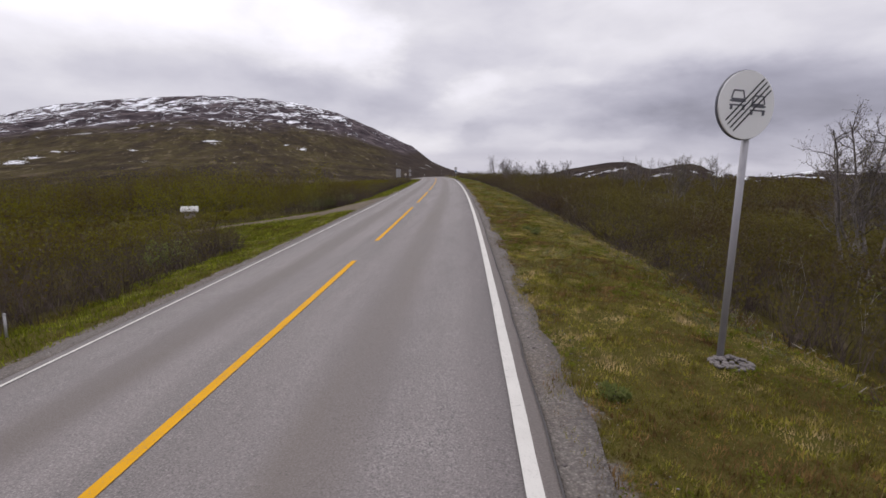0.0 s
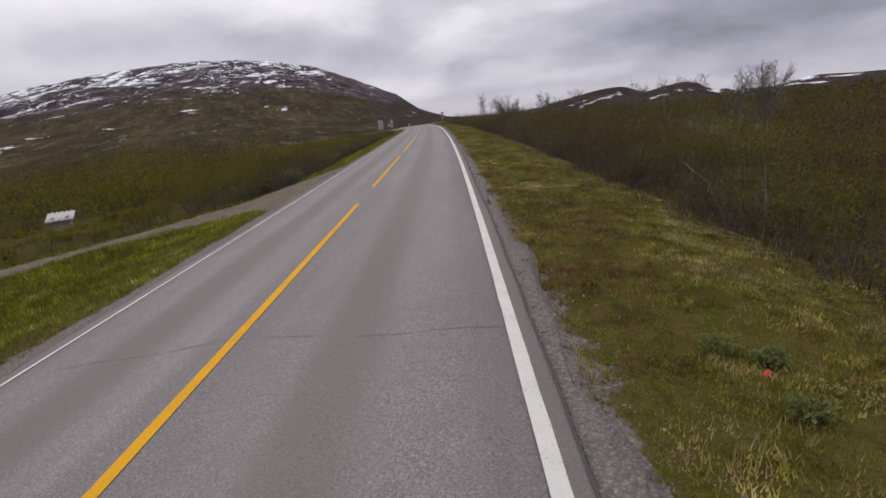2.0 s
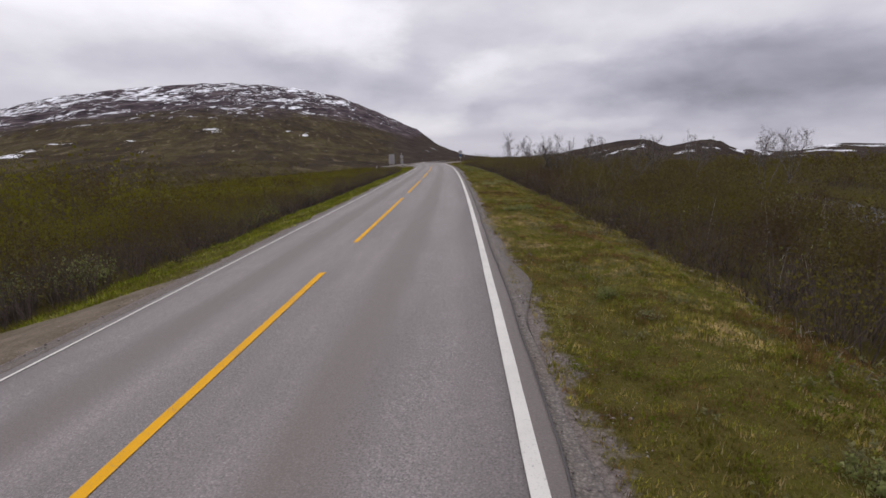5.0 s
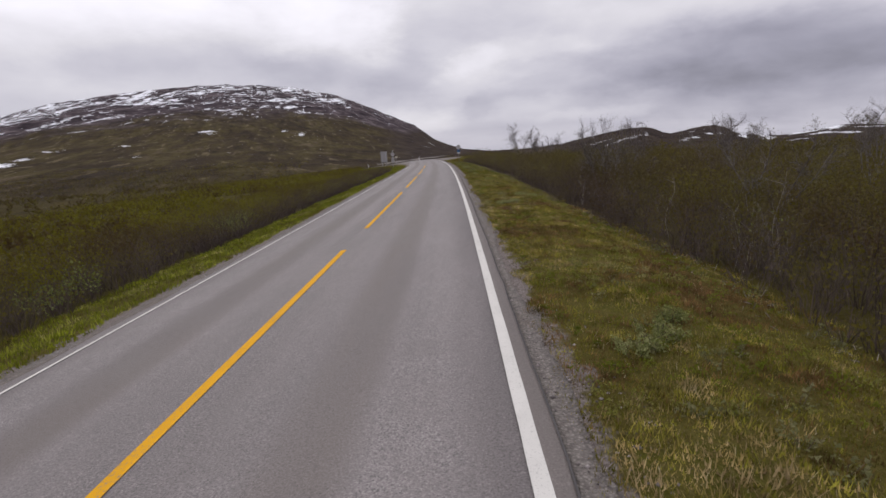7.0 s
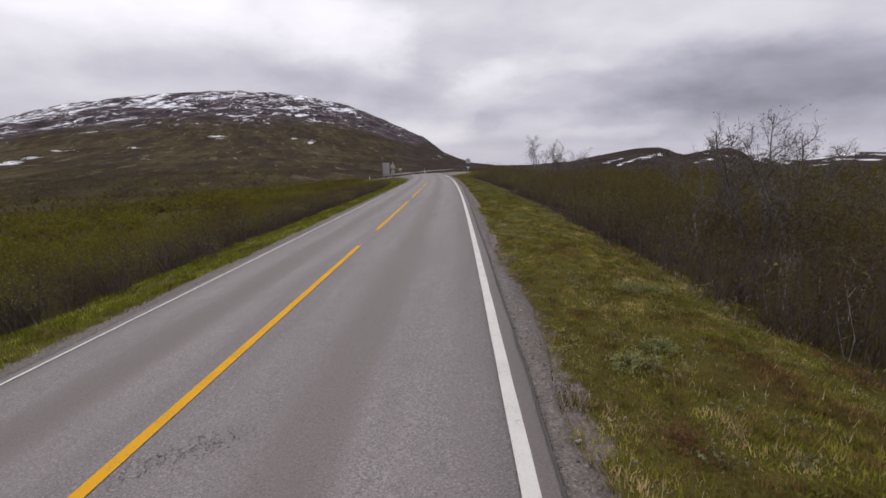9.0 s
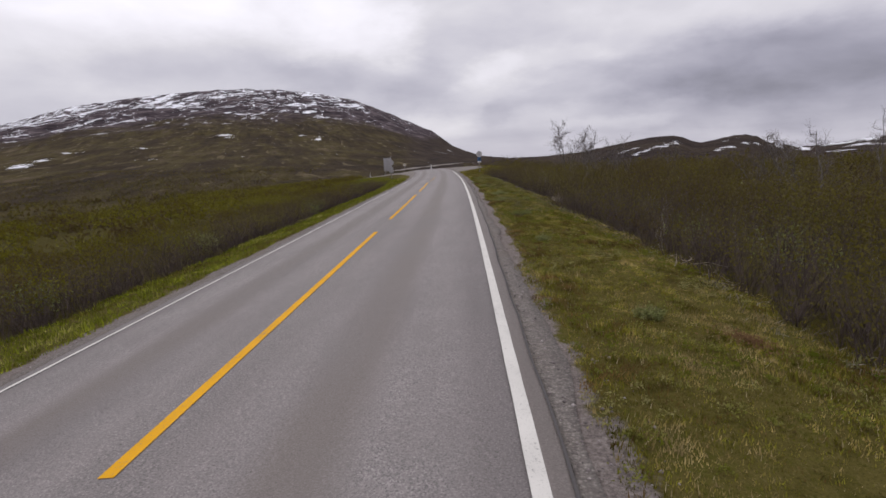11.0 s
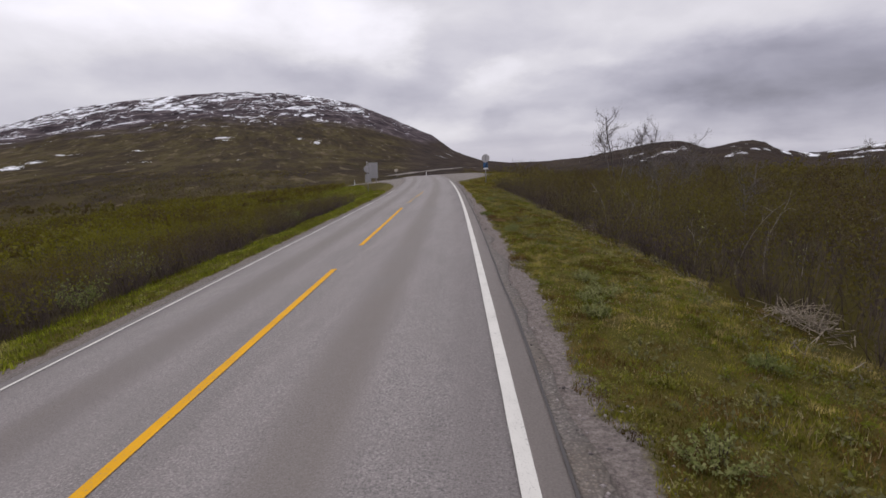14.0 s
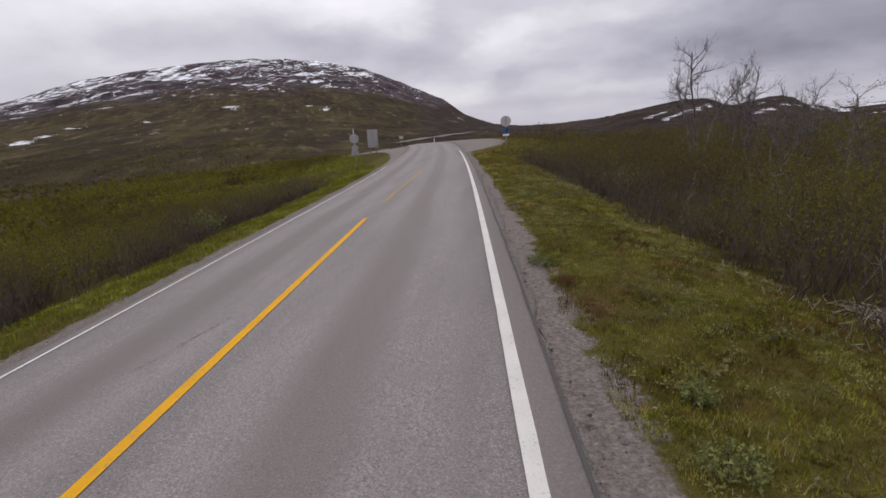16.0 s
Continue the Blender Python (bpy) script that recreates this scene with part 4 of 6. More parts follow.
def spots(n, y0, y1, u0, u1, seed, keep=None):
    rng = np.random.default_rng(seed)
    y = rng.uniform(y0, y1, n)
    u = rng.uniform(u0, u1, n)
    x = road_x(y) + u
    ok = (off_track(x, y, 0.7) | (u > 0)) & (stream_d(x, y) > 1.5) & (np.hypot(x - PILE_AT[0], (y - PILE_AT[1]) * 0.7) > 0.75)
    if keep is not None:
        ok &= keep(x, y, u, rng)
    return np.column_stack([x, y])[ok], u[ok], y[ok], rng


def edge_right(x, y, u, rng):
    return u > 5.66 + 0.5 * (fbm(y * 0.3, y * 0, 91) - 0.5) - 0.55 * rng.random(len(u)) ** 4 + (y > 112) * 2.6


def glade(u, y):
    """The open grass between the road and the track."""
    return (y > 14.5 + 1.1 * (-4.4 - u)) & (y < np.interp(u, MOUTH_U, MOUTH_F) + 0.6) & (u > -12.5) & (u < -2.4)


def edge_left(x, y, u, rng):
    return ~glade(u, y + fbm(x, y, 93) - 0.5) & (u < -np.interp(y, [5, 16, 45, 60], [4.3, 4.3, 4.7, 4.8]) + 0.6 * (fbm(y * 0.25, y * 0, 92) - 0.5) - (y > 108) * 0.03 * (y - 108)) & (np.hypot(x - BOX_AT[0], y - BOX_AT[1]) > 1.6)


# right of the road: a dark tangle of bare stems, leafing out towards the top
xy, u, y, rng = spots(1350, 2, 112, 5.1, 7.0, 211, edge_right)
h = np.interp(u, [5.2, 5.6, 6.2, 7], [0.2, 0.34, 0.72, 1.0]) * rng.uniform(0.6, 1.2, len(u))
scrub("willow_thicket", xy, h, 0.4 * h + 0.12, 15, 1, 0.04, LEAF_R, 311, "dark tangle of bare willow stems at the verge", 0.7, 0.010, 2)
xy, u, y, rng = spots(1500, 2, 112, 5.6, 13, 201, edge_right)
leafy = u > np.interp(y, [12, 32, 45], [6.5, 6.9, 7.6]) + rng.normal(0, 0.6, len(u))
h = np.interp(u, [5.5, 6.5, 9, 13], [0.72, 1.1, 1.45, 1.7]) * np.interp(y, [8, 38, 55], [0.8, 0.95, 1.28]) * rng.uniform(0.7, 1.15, len(u)) * (0.8 + 0.4 * fbm(xy[:, 0] * 0.2, xy[:, 1] * 0.2, 95))
scrub("willow_thicket", xy[leafy], h[leafy], 0.34 * h[leafy] + 0.15, 15, 14, 0.055, LEAF_R, 301, "dense olive willow and dwarf birch scrub in leaf", 0.56, 0.009, 2)
scrub("willow_thicket", xy[~leafy], h[~leafy], 0.34 * h[~leafy] + 0.15, 18, 6, 0.042, LEAF_R, 312, "twiggy brown willow scrub just budding", 0.60, 0.010, 2)
xy, u, y, rng = spots(1900, 4, 175, 12.5, 42, 202)
h = np.interp(u, [12, 18, 24, 31, 42], [1.65, 1.6, 1.8, 2.7, 2.9]) * rng.uniform(0.7, 1.15, len(u)) * (0.75 + 0.5 * fbm(xy[:, 0] * 0.12, xy[:, 1] * 0.12, 96)) * (1 - 0.25 * sstep(9, 4, stream_d(xy[:, 0], xy[:, 1]))) * np.interp(y, [10, 34, 50], [0.55, 0.62, 1.0])
scrub("willow_thicket", xy, h, 0.45 * h + 0.3, 6, 9, 0.14, LEAF_R, 302, "dense olive-brown scrub behind the verge", 0.3, 0.02, 0)
xy, u, y, rng = spots(700, 112, 180, 8, 40, 203, lambda x, y, u, rng: u > 9 + (y > 125) * 2)
h = 1.5 * rng.uniform(0.7, 1.15, len(u))
scrub("willow_thicket", xy, h, 0.5 * h + 0.2, 7, 8, 0.145, LEAF_R, 303, "olive scrub beyond the lay-by", 0.25, 0.02, 1)
xy, u, y, rng = spots(1500, 10, 330, 40, 170, 204)
h = np.interp(u, [40, 60, 110, 170], [3.2, 3.3, 2.9, 2.4]) * rng.uniform(0.55, 1.15, len(u)) * np.interp(y, [20, 45, 90], [0.6, 0.7, 1.0])
scrub("far_scrub", xy, h, 1.1 * h, 3, 14, 0.36, LEAF_R, 304, "brown scrub covering the far flat", 0.2, 0.04, 0)

# pale stems that show through the scrub
xy, u, y, rng = spots(190, 3, 105, 5.9, 11.5, 215, edge_right)
h = rng.uniform(0.9, 1.5, len(u)) * np.interp(u, [5.8, 7, 11], [0.6, 1.0, 1.25])
scrub("pale_stems", xy, h, 0.16 * h + 0.05, 3, 2, 0.05, LEAF_GREY, 315, "pale grey bare birch shoots among the willows", 0.7, 0.011, 3, PALE_STEM)

# left of the road: lower and greener, taller towards the track
def left_h(y, u):
    return np.interp(y, [8, 17, 24, 29, 34, 50, 75], [1.7, 1.15, 0.95, 1.6, 1.8, 1.1, 0.95]) * np.interp(-u, [4.5, 6.0, 9, 20], [0.75, 1.15, 0.95, 0.9])


def by_box(xy):
    """The scrub is cut low round the box."""
    return 1 - 0.8 * sstep(8.0, 4.5, np.hypot(xy[:, 0] - BOX_AT[0], xy[:, 1] - BOX_AT[1] + 2))


xy, u, y, rng = spots(1400, 3, 108, -13, -4.6, 205, lambda x, y, u, rng: edge_left(x, y, u, rng) & (u < -5.9 + rng.normal(0, 0.35, len(u))))
h = left_h(y, u) * rng.uniform(0.7, 1.2, len(u)) * (0.75 + 0.5 * fbm(xy[:, 0] * 0.2, xy[:, 1] * 0.2, 97)) * by_box(xy)
scrub("willow_thicket", xy, h, 0.42 * h + 0.2, 11, 15, 0.054, LEAF_L, 305, "low green willow scrub along the ditch", 0.62, 0.011, 1)
xy, u, y, rng = spots(1300, 4, 108, -7.2, -4.5, 209, edge_left)
h = np.interp(-u, [4.5, 5.5, 6.5], [0.55, 1.0, 1.15]) * rng.uniform(0.7, 1.15, len(u))
scrub("willow_thicket", xy, h, 0.4 * h + 0.15, 17, 2, 0.045, LEAF_R, 309, "dark leafless willow stems along the ditch", 0.7, 0.011, 2)
xy, u, y, rng = spots(2900, 4, 170, -48, -12.5, 206, lambda x, y, u, rng: np.hypot(x - BOX_AT[0], y - BOX_AT[1]) > 1.8)
h = left_h(y, u) * rng.uniform(0.6, 1.25, len(u)) * np.interp(y, [24, 30, 40, 60], [1.0, 1.2, 1.15, 1.0]) * by_box(xy)
scrub("willow_thicket", xy, h, 0.85 * h + 0.4, 5, 8, 0.175, LEAF_L, 306, "green willow carpet over the boggy flat", 0.2, 0.02, 0)
xy, u, y, rng = spots(300, 106, 175, -30, -9, 207, lambda x, y, u, rng: u < -8 - 0.16 * (y - 108))
h = 0.8 * rng.uniform(0.7, 1.15, len(u))
scrub("willow_thicket", xy, h, 0.8 * h + 0.2, 8, 10, 0.12, LEAF_L, 307, "low green scrub beside the side road", 0.25, 0.02, 0)
xy, u, y, rng = spots(2900, 20, 560, -300, -46, 208, lambda x, y, u, rng: fbm(x * 0.02, y * 0.02, 98) > 0.36)
h = 1.6 * rng.uniform(0.4, 1.25, len(u))
scrub("far_scrub", xy, h, 1.5 * h, 2, 14, 0.38, LEAF_R, 308, "brown and olive scrub over the far heath", 0.2, 0.04, 0)

xy, u, y, rng = spots(1500, 45, 360, -230, -15, 214, lambda x, y, u, rng: (fbm(x * 0.045, y * 0.03, 99) > 0.50) & (u < -14 - 0.10 * np.clip(y - 110, 0, 400)))
h = np.interp(-u, [14, 30, 120, 230], [1.1, 1.5, 2.3, 2.6]) * rng.uniform(0.5, 1.3, len(u))
scrub("far_scrub", xy, h, 0.8 * h + 0.3, 5, 9, 0.20, LEAF_R, 314, "scattered taller brown willow clumps over the bog", 0.25, 0.025, 0)

# taller willow and birch growth beyond the track
xy, u, y, rng = spots(1500, 34, 76, -80, -8, 213, lambda x, y, u, rng: (np.hypot(x - BOX_AT[0], y - BOX_AT[1]) > 3.0) & (x < 1.0 - 0.97 * (y - 32.5) + rng.normal(0, 1.0, len(x))))
h = np.interp(y, [34, 39, 46, 76], [1.9, 3.0, 3.7, 3.7]) * rng.uniform(0.62, 1.2, len(u)) * (0.7 + 0.6 * fbm(xy[:, 0] * 0.12, xy[:, 1] * 0.12, 94))
scrub("willow_thicket", xy, h, 0.26 * h + 0.2, 7, 13, 0.135, LEAF_L, 313, "tall green and brown willow and birch growth beyond the track", 0.3, 0.02, 1)

# pale grey-leaved willows that stand out from the ditch scrub
for k, (gy, gu, gn, gh) in enumerate(((52.6, -5.7, 5, 1.0), (53.8, -6.6, 6, 1.1), (64.8, -5.9, 4, 0.9), (83.6, -5.7, 3, 0.9), (81.0, -5.4, 3, 0.8), (32.4, -7.4, 5, 0.9), (33.4, -6.6, 6, 1.0), (34.8, -5.9, 5, 1.0), (44.0, -5.6, 3, 0.8), (71.5, -6.0, 4, 0.9), (96.0, -6.0, 4, 0.9), (11.5, -5.6, 4, 1.0), (66.8, 7.0, 2, 0.8), (65.4, 7.8, 2, 1.0), (67.6, 8.8, 2, 1.2), (98.5, 7.2, 2, 1.0), (30.5, 8.0, 2, 1.1))):
    g = np.random.default_rng(900 + k)
    yy = gy + g.normal(0, 0.45, gn)
    xy = np.column_stack([road_x(yy) + gu + g.normal(0, 0.3, gn), yy])
    scrub("grey_willow", xy, gh * g.uniform(0.8, 1.1, gn), np.full(gn, 0.45), 12, 16, 0.05, LEAF_GREY, 920 + k, "pale grey-leaved willow bush in the scrub", 0.45, 0.011, 1)

# small dusty grey willow seedlings scattered over the mown verge
xy, u, y, rng = spots(1500, 4, 108, 3.5, 5.75, 216, lambda x, y, u, rng: fbm(x * 0.55, y * 0.35, 118) > 0.505)
h = rng.uniform(0.09, 0.20, len(u))
scrub("willow_seedlings", xy, h, 0.8 * h + 0.03, 7, 5, 0.030, LEAF_DUSTY, 316, "dusty grey-green willow seedlings in the mown verge", 0.35, 0.005, 0)

# ---------------------------------------------------------------- grass


def grass(name, n, y0, y1, u0, u1, seed, material, label, tall=(0.05, 0.15), keep=None, wide=0.010):
    rng = np.random.default_rng(seed)
    y, u = rng.uniform(y0, y1, n), rng.uniform(u0, u1, n)
    x = road_x(y) + u
    dens = 0.45 + 0.9 * fbm(x * 3.0, y * 3.0, 111)
    ok = rng.random(n) < dens
    if keep is not None:
        ok &= keep(x, y, u)
    x, y, u = x[ok], y[ok], u[ok]
    n = len(x)
    tuft = fbm(x * 4.2, y * 4.2, 113, 3)
    h = rng.uniform(*tall, n) * (0.55 + 0.9 * fbm(x * 0.9, y * 0.9, 112)) * (0.65 + 1.7 * np.clip(tuft - 0.28, 0, 1) ** 1.2)
    a = 4 * np.pi * fbm(x * 1.9, y * 1.9, 114, 2) + rng.normal(0, 1.7, n)
    lean = rng.uniform(0.15, 0.9, n) * h
    d = np.column_stack([np.cos(a), np.sin(a), np.zeros(n)])
    s = np.column_stack([-np.sin(a), np.cos(a), np.zeros(n)]) * (wide * rng.uniform(0.6, 1.5, n))[:, None]
    B = np.column_stack([x, y, gz(x, y) - 0.01])
    T = B + d * lean[:, None]
    T[:, 2] += h
    V = np.stack([B - s, B + s, T], 1).reshape(-1, 3)
    F = np.arange(n * 3).reshape(n, 3)
    ob = mesh_arrays(name, V, F, material)
    return tagged(ob, label, "grass", kind="stuff")


def verge_r(x, y, u):
    return (u > np.interp(y, [50, 66, 82], [2.78, 2.95, 3.10]) + 0.5 * (fbm(x * 1.1, y * 1.1, 121) - 0.5)) & (u < 6.05) & ((y < 115) | (u > 3.2 + (y - 115) * 0.55))


def verge_l(x, y, u):
    return ((u > -5.2) | glade(u, y)) & (u < -np.interp(y, [50, 70], [2.80, 2.92]) - 0.45 * (fbm(x * 0.9, y * 0.9, 122) - 0.5)) & off_track(x, y, -0.35 + 0.9 * (fbm(x * 1.2, y * 1.2, 123) - 0.5)) & ((y < 110) | (u < -2.6 - (y - 110) * 0.16))


grass("verge_grass", 430000, 1, 60, 2.6, 6.05, 401, GRASS, "short rough grass on the verge, green and brown", (0.025, 0.062), verge_r, 0.0045)
grass("verge_grass", 290000, 60, 100, 2.7, 6.05, 407, GRASS, "short rough grass on the verge, green and brown", (0.025, 0.062), verge_r, 0.0045)
grass("verge_grass", 50000, 100, 125, 2.7, 6.4, 402, GRASS, "short rough grass on the verge towards the junction", (0.03, 0.1), verge_r, 0.013)
grass("verge_grass", 60000, 14, 32, -12, -5.2, 408, GRASS_BANK, "open grass between the road and the track", (0.06, 0.16), verge_l, 0.012)
grass("verge_grass", 160000, 3, 118, -5.2, -2.5, 403, GRASS_BANK, "fresh green grass bank beside the ditch", (0.03, 0.10), verge_l, 0.009)
grass("dry_straw", 42000, 1, 110, 2.8, 5.8, 404, STRAW, "dead pale straw lying in the verge", (0.02, 0.07), verge_r, 0.003)
grass("junction_grass", 26000, 108, 160, -16, -3, 405, GRASS_BANK, "green grass bank round the road signs", (0.08, 0.2), lambda x, y, u: u < -3.4 - (y - 110) * 0.16, 0.02)
grass("junction_grass", 20000, 115, 160, 4, 14, 406, GRASS, "grass behind the lay-by", (0.08, 0.2), lambda x, y, u: u > np.interp(y, [116, 122, 127, 134, 142, 160], [3.4, 5, 7, 8.6, 9.4, 9]), 0.02)


def herbs(n, y0, y1, u0, u1, seed, keep, label):
    """Small leafy weeds scattered through the turf."""
    rng = np.random.default_rng(seed)
    y, u = rng.uniform(y0, y1, n), rng.uniform(u0, u1, n)
    x = road_x(y) + u
    ok = keep(x, y, u) & (fbm(x * 0.8, y * 0.8, 131) > 0.47)
    x, y = x[ok], y[ok]
    n = len(x)
    r = rng.uniform(0.03, 0.11, n)
    m = 30
    C = np.repeat(np.column_stack([x, y, gz(x, y)]), m, 0)
    R = np.repeat(r, m)
    C = C + rng.normal(0, 0.5, C.shape) * R[:, None] * (1, 1, 0.0)
    C[:, 2] += R * rng.uniform(0.1, 0.9, len(R)) + 0.01
    V, F = flakes(C, 0.020, rng)
    tagged(mesh_arrays("verge_herbs", V, F, HERB), label, "plants", kind="stuff")


grass("track_grass", 26000, 14, 36, -12, -2.5, 409, GRASS_BANK, "thin grass creeping over the gravel track", (0.02, 0.07), lambda x, y, u: (in_mouth(u, y) > -0.6) & (in_mouth(u, y) < 0.9) & (fbm(x * 0.9, y * 0.9, 127) > 0.5), 0.008)

grass("turf", 130000, 1, 60, 2.75, 5.6, 421, GRASS, "close short turf between the grass tufts", (0.018, 0.04), verge_r, 0.007)
grass("turf", 90000, 60, 100, 2.85, 5.6, 422, GRASS, "close short turf between the grass tufts", (0.018, 0.04), verge_r, 0.007)
herbs(5200, 1, 100, 2.9, 5.5, 411, verge_r, "small bright and grey-green weeds in the verge")
herbs(700, 4, 100, -4.4, -2.7, 412, verge_l, "small fresh weeds on the grass bank")

# ---------------------------------------------------------------- solid helpers


def tube_arrays(pts, radii, sides=6, cap=True):
    pts = np.asarray(pts, float)
    n = len(pts)
    tan = np.gradient(pts, axis=0)
    tan /= np.linalg.norm(tan, axis=1, keepdims=True) + 1e-9
    ref = np.array([0.0, 0, 1]) if abs(tan[0, 2]) < 0.9 else np.array([1.0, 0, 0])
    a = np.cross(tan, ref)
    a /= np.linalg.norm(a, axis=1, keepdims=True) + 1e-9
    b = np.cross(tan, a)
    th = np.linspace(0, 2 * np.pi, sides, endpoint=False)
    V = pts[:, None] + (a[:, None] * np.cos(th)[None, :, None] + b[:, None] * np.sin(th)[None, :, None]) * np.asarray(radii, float)[:, None, None]
    V = V.reshape(-1, 3)
    F = []
    for i in range(n - 1):
        for j in range(sides):
            k = (j + 1) % sides
            F.append((i * sides + j, i * sides + k, (i + 1) * sides + k, (i + 1) * sides + j))
    return V, np.array(F)


def join_tubes(rows):
    VV, FF, off = [], [], 0
    for pts, radii, sides in rows:
        V, F = tube_arrays(pts, radii, sides)
        VV.append(V)
        FF.append(F + off)
        off += len(V)
    return np.concatenate(VV), np.concatenate(FF)


def bm_box(sx, sy, sz, bevel=0.0, at=(0, 0, 0)):
    bm = bmesh.new()
    bmesh.ops.create_cube(bm, size=1.0)
    bmesh.ops.scale(bm, vec=(sx, sy, sz), verts=bm.verts)
    if bevel:
        bmesh.ops.bevel(bm, geom=bm.edges[:], offset=bevel, segments=2, profile=0.7, affect="EDGES")
    bmesh.ops.translate(bm, vec=at, verts=bm.verts)
    return bm


def bm_cyl(r, depth, at=(0, 0, 0), axis="Z", seg=32, bevel=0.0):
    bm = bmesh.new()
    bmesh.ops.create_cone(bm, cap_ends=True, segments=seg, radius1=r, radius2=r, depth=depth)
    if bevel:
        ed = [e for e in bm.edges if abs(e.verts[0].co.z - e.verts[1].co.z) < 1e-6]
        bmesh.ops.bevel(bm, geom=ed, offset=bevel, segments=2, profile=0.7, affect="EDGES")
    if axis == "Y":
        bmesh.ops.rotate(bm, cent=(0, 0, 0), matrix=Matrix.Rotation(math.pi / 2, 3, "X"), verts=bm.verts)
    bmesh.ops.translate(bm, vec=at, verts=bm.verts)
    return bm


def bm_bar(p, q, width, depth):
    """A flat bar from p to q in a plate's plane (x, z), standing proud by depth towards -y."""
    p, q = Vector((p[0], 0, p[1])), Vector((q[0], 0, q[1]))
    d = (q - p).normalized()
    s = Vector((-d.z, 0, d.x)) * width / 2
    bm = bmesh.new()
    lo = [bm.verts.new(v) for v in (p - s, q - s, q + s, p + s)]
    hi = [bm.verts.new(v + Vector((0, -depth, 0))) for v in (p - s, q - s, q + s, p + s)]
    bm.faces.new(hi)
    for i in range(4):
        bm.faces.new((lo[i], lo[(i + 1) % 4], hi[(i + 1) % 4], hi[i]))
    bmesh.ops.recalc_face_normals(bm, faces=bm.faces)
    return bm


def merge(*bms):
    out = bmesh.new()
    for b in bms:
        me = bpy.data.meshes.new("tmp")
        b.to_mesh(me)
        b.free()
        out.from_mesh(me)
        bpy.data.meshes.remove(me)
    return out


def shift(bm, v):
    bmesh.ops.translate(bm, vec=v, verts=bm.verts)
    return bm


def thing(name, m, label, category, group=""):
    e = new(name)
    e.empty_display_size = 0.2
    e.matrix_world = m
    return tagged(e, label, category, group)


def smooth(ob):
    ob.data.polygons.foreach_set("use_smooth", np.ones(len(ob.data.polygons), bool))
    return ob


# ---------------------------------------------------------------- the end-of-no-overtaking sign


def car_symbol(cx, cz, s):
    """A small front view of a car, in bars."""
    seg = [((-0.42, 0.10), (-0.30, 0.52)), ((-0.30, 0.52), (0.30, 0.52)), ((0.30, 0.52), (0.42, 0.10)), ((-0.5, 0.0), (0.5, 0.0)), ((-0.5, -0.22), (0.5, -0.22))]
    out = []
    for a, b in seg:
        out.append(bm_bar((cx + a[0] * s, cz + a[1] * s), (cx + b[0] * s, cz + b[1] * s), s * 0.075, 0.003))
    out.append(bm_bar((cx - 0.38 * s, cz + 0.03 * s), (cx + 0.38 * s, cz + 0.03 * s), s * 0.20, 0.0028))
    for x in (-0.38, 0.38):
        out.append(bm_bar((cx + x * s, cz - 0.24 * s), (cx + x * s, cz - 0.46 * s), s * 0.15, 0.003))
    return merge(*out)


def end_sign():
    base = (4.39, 3.75)
    e = thing("road_sign", pose(*base, float(gz(*base)), 0, 0, 0), "round white end-of-no-overtaking sign on a grey steel post", "road sign", "road signs")
    smooth(part("post", merge(bm_cyl(0.03, 2.50, (0, 0, 1.25), seg=20)), GALV, e, "slightly leaning galvanised post"))
    disc = part("disc", bm_cyl(0.283, 0.022, (0, -0.055, 0), "Y", 64, 0.006), SIGN_WHITE, e)
    disc.matrix_basis = pose(-0.072, 0, 2.285, 0, 0, 17)
    rim = part("rim", merge(bm_cyl(0.289, 0.024, (0, -0.042, 0), "Y", 64, 0.004)), SIGN_GREY, disc, "dark bent rim and back")
    rim.location = (0, 0.001, 0)
    for k in range(4):
        o = -0.055 + k * 0.040
        d = Vector((0.7, 0, 0.72)).normalized()
        n = Vector((0.72, 0, -0.7)).normalized()
        c = n * o
        h = math.sqrt(0.262 ** 2 - o ** 2) * 0.97
        part("stripe", bm_bar((c.x - d.x * h, c.z - d.z * h), (c.x + d.x * h, c.z + d.z * h), 0.0125, 0.003), SIGN_BLACK, disc).location = (0.012, -0.0665, 0.005)
    for cx, cz in ((-0.098, 0.03), (0.112, -0.005)):
        part("car_symbol", car_symbol(cx, cz, 0.160), SIGN_GREY, disc, "printed grey car outline").location = (0, -0.0662, 0)
    for cz in (2.2, 2.42):
        part("clamp", bm_box(0.075, 0.03, 0.04, 0.005, (-0.01, 0.025, cz)), GALV, e)
    e.matrix_world = pose(*base, float(gz(*base)) - 0.02, 0, 1.3, 0)
    # the heap of stones at its foot
    rng = np.random.default_rng(9)
    bm = bmesh.new()
    for k in range(150):
        b = bmesh.ops.create_icosphere(bm, subdivisions=1, radius=rng.uniform(0.010, 0.028))["verts"]
        r, a = 0.17 * math.sqrt(rng.random()), rng.uniform(0, 6.28)
        for v in b:
            v.co = Vector((v.co.x * rng.uniform(0.8, 1.25), v.co.y * rng.uniform(0.8, 1.25), v.co.z * 0.7))
        bmesh.ops.translate(bm, vec=(r * math.cos(a) * 1.1 + 0.05, r * math.sin(a) - 0.10, 0.005 + 0.075 * (1 - r / 0.17) * rng.random() ** 0.5), verts=b)
    st = part("footing_stones", bm, STONE)
    st.matrix_world = pose(*base, float(gz(*base)))
    tagged(st, "small heap of grey stones at the post's foot", "stones")


end_sign()


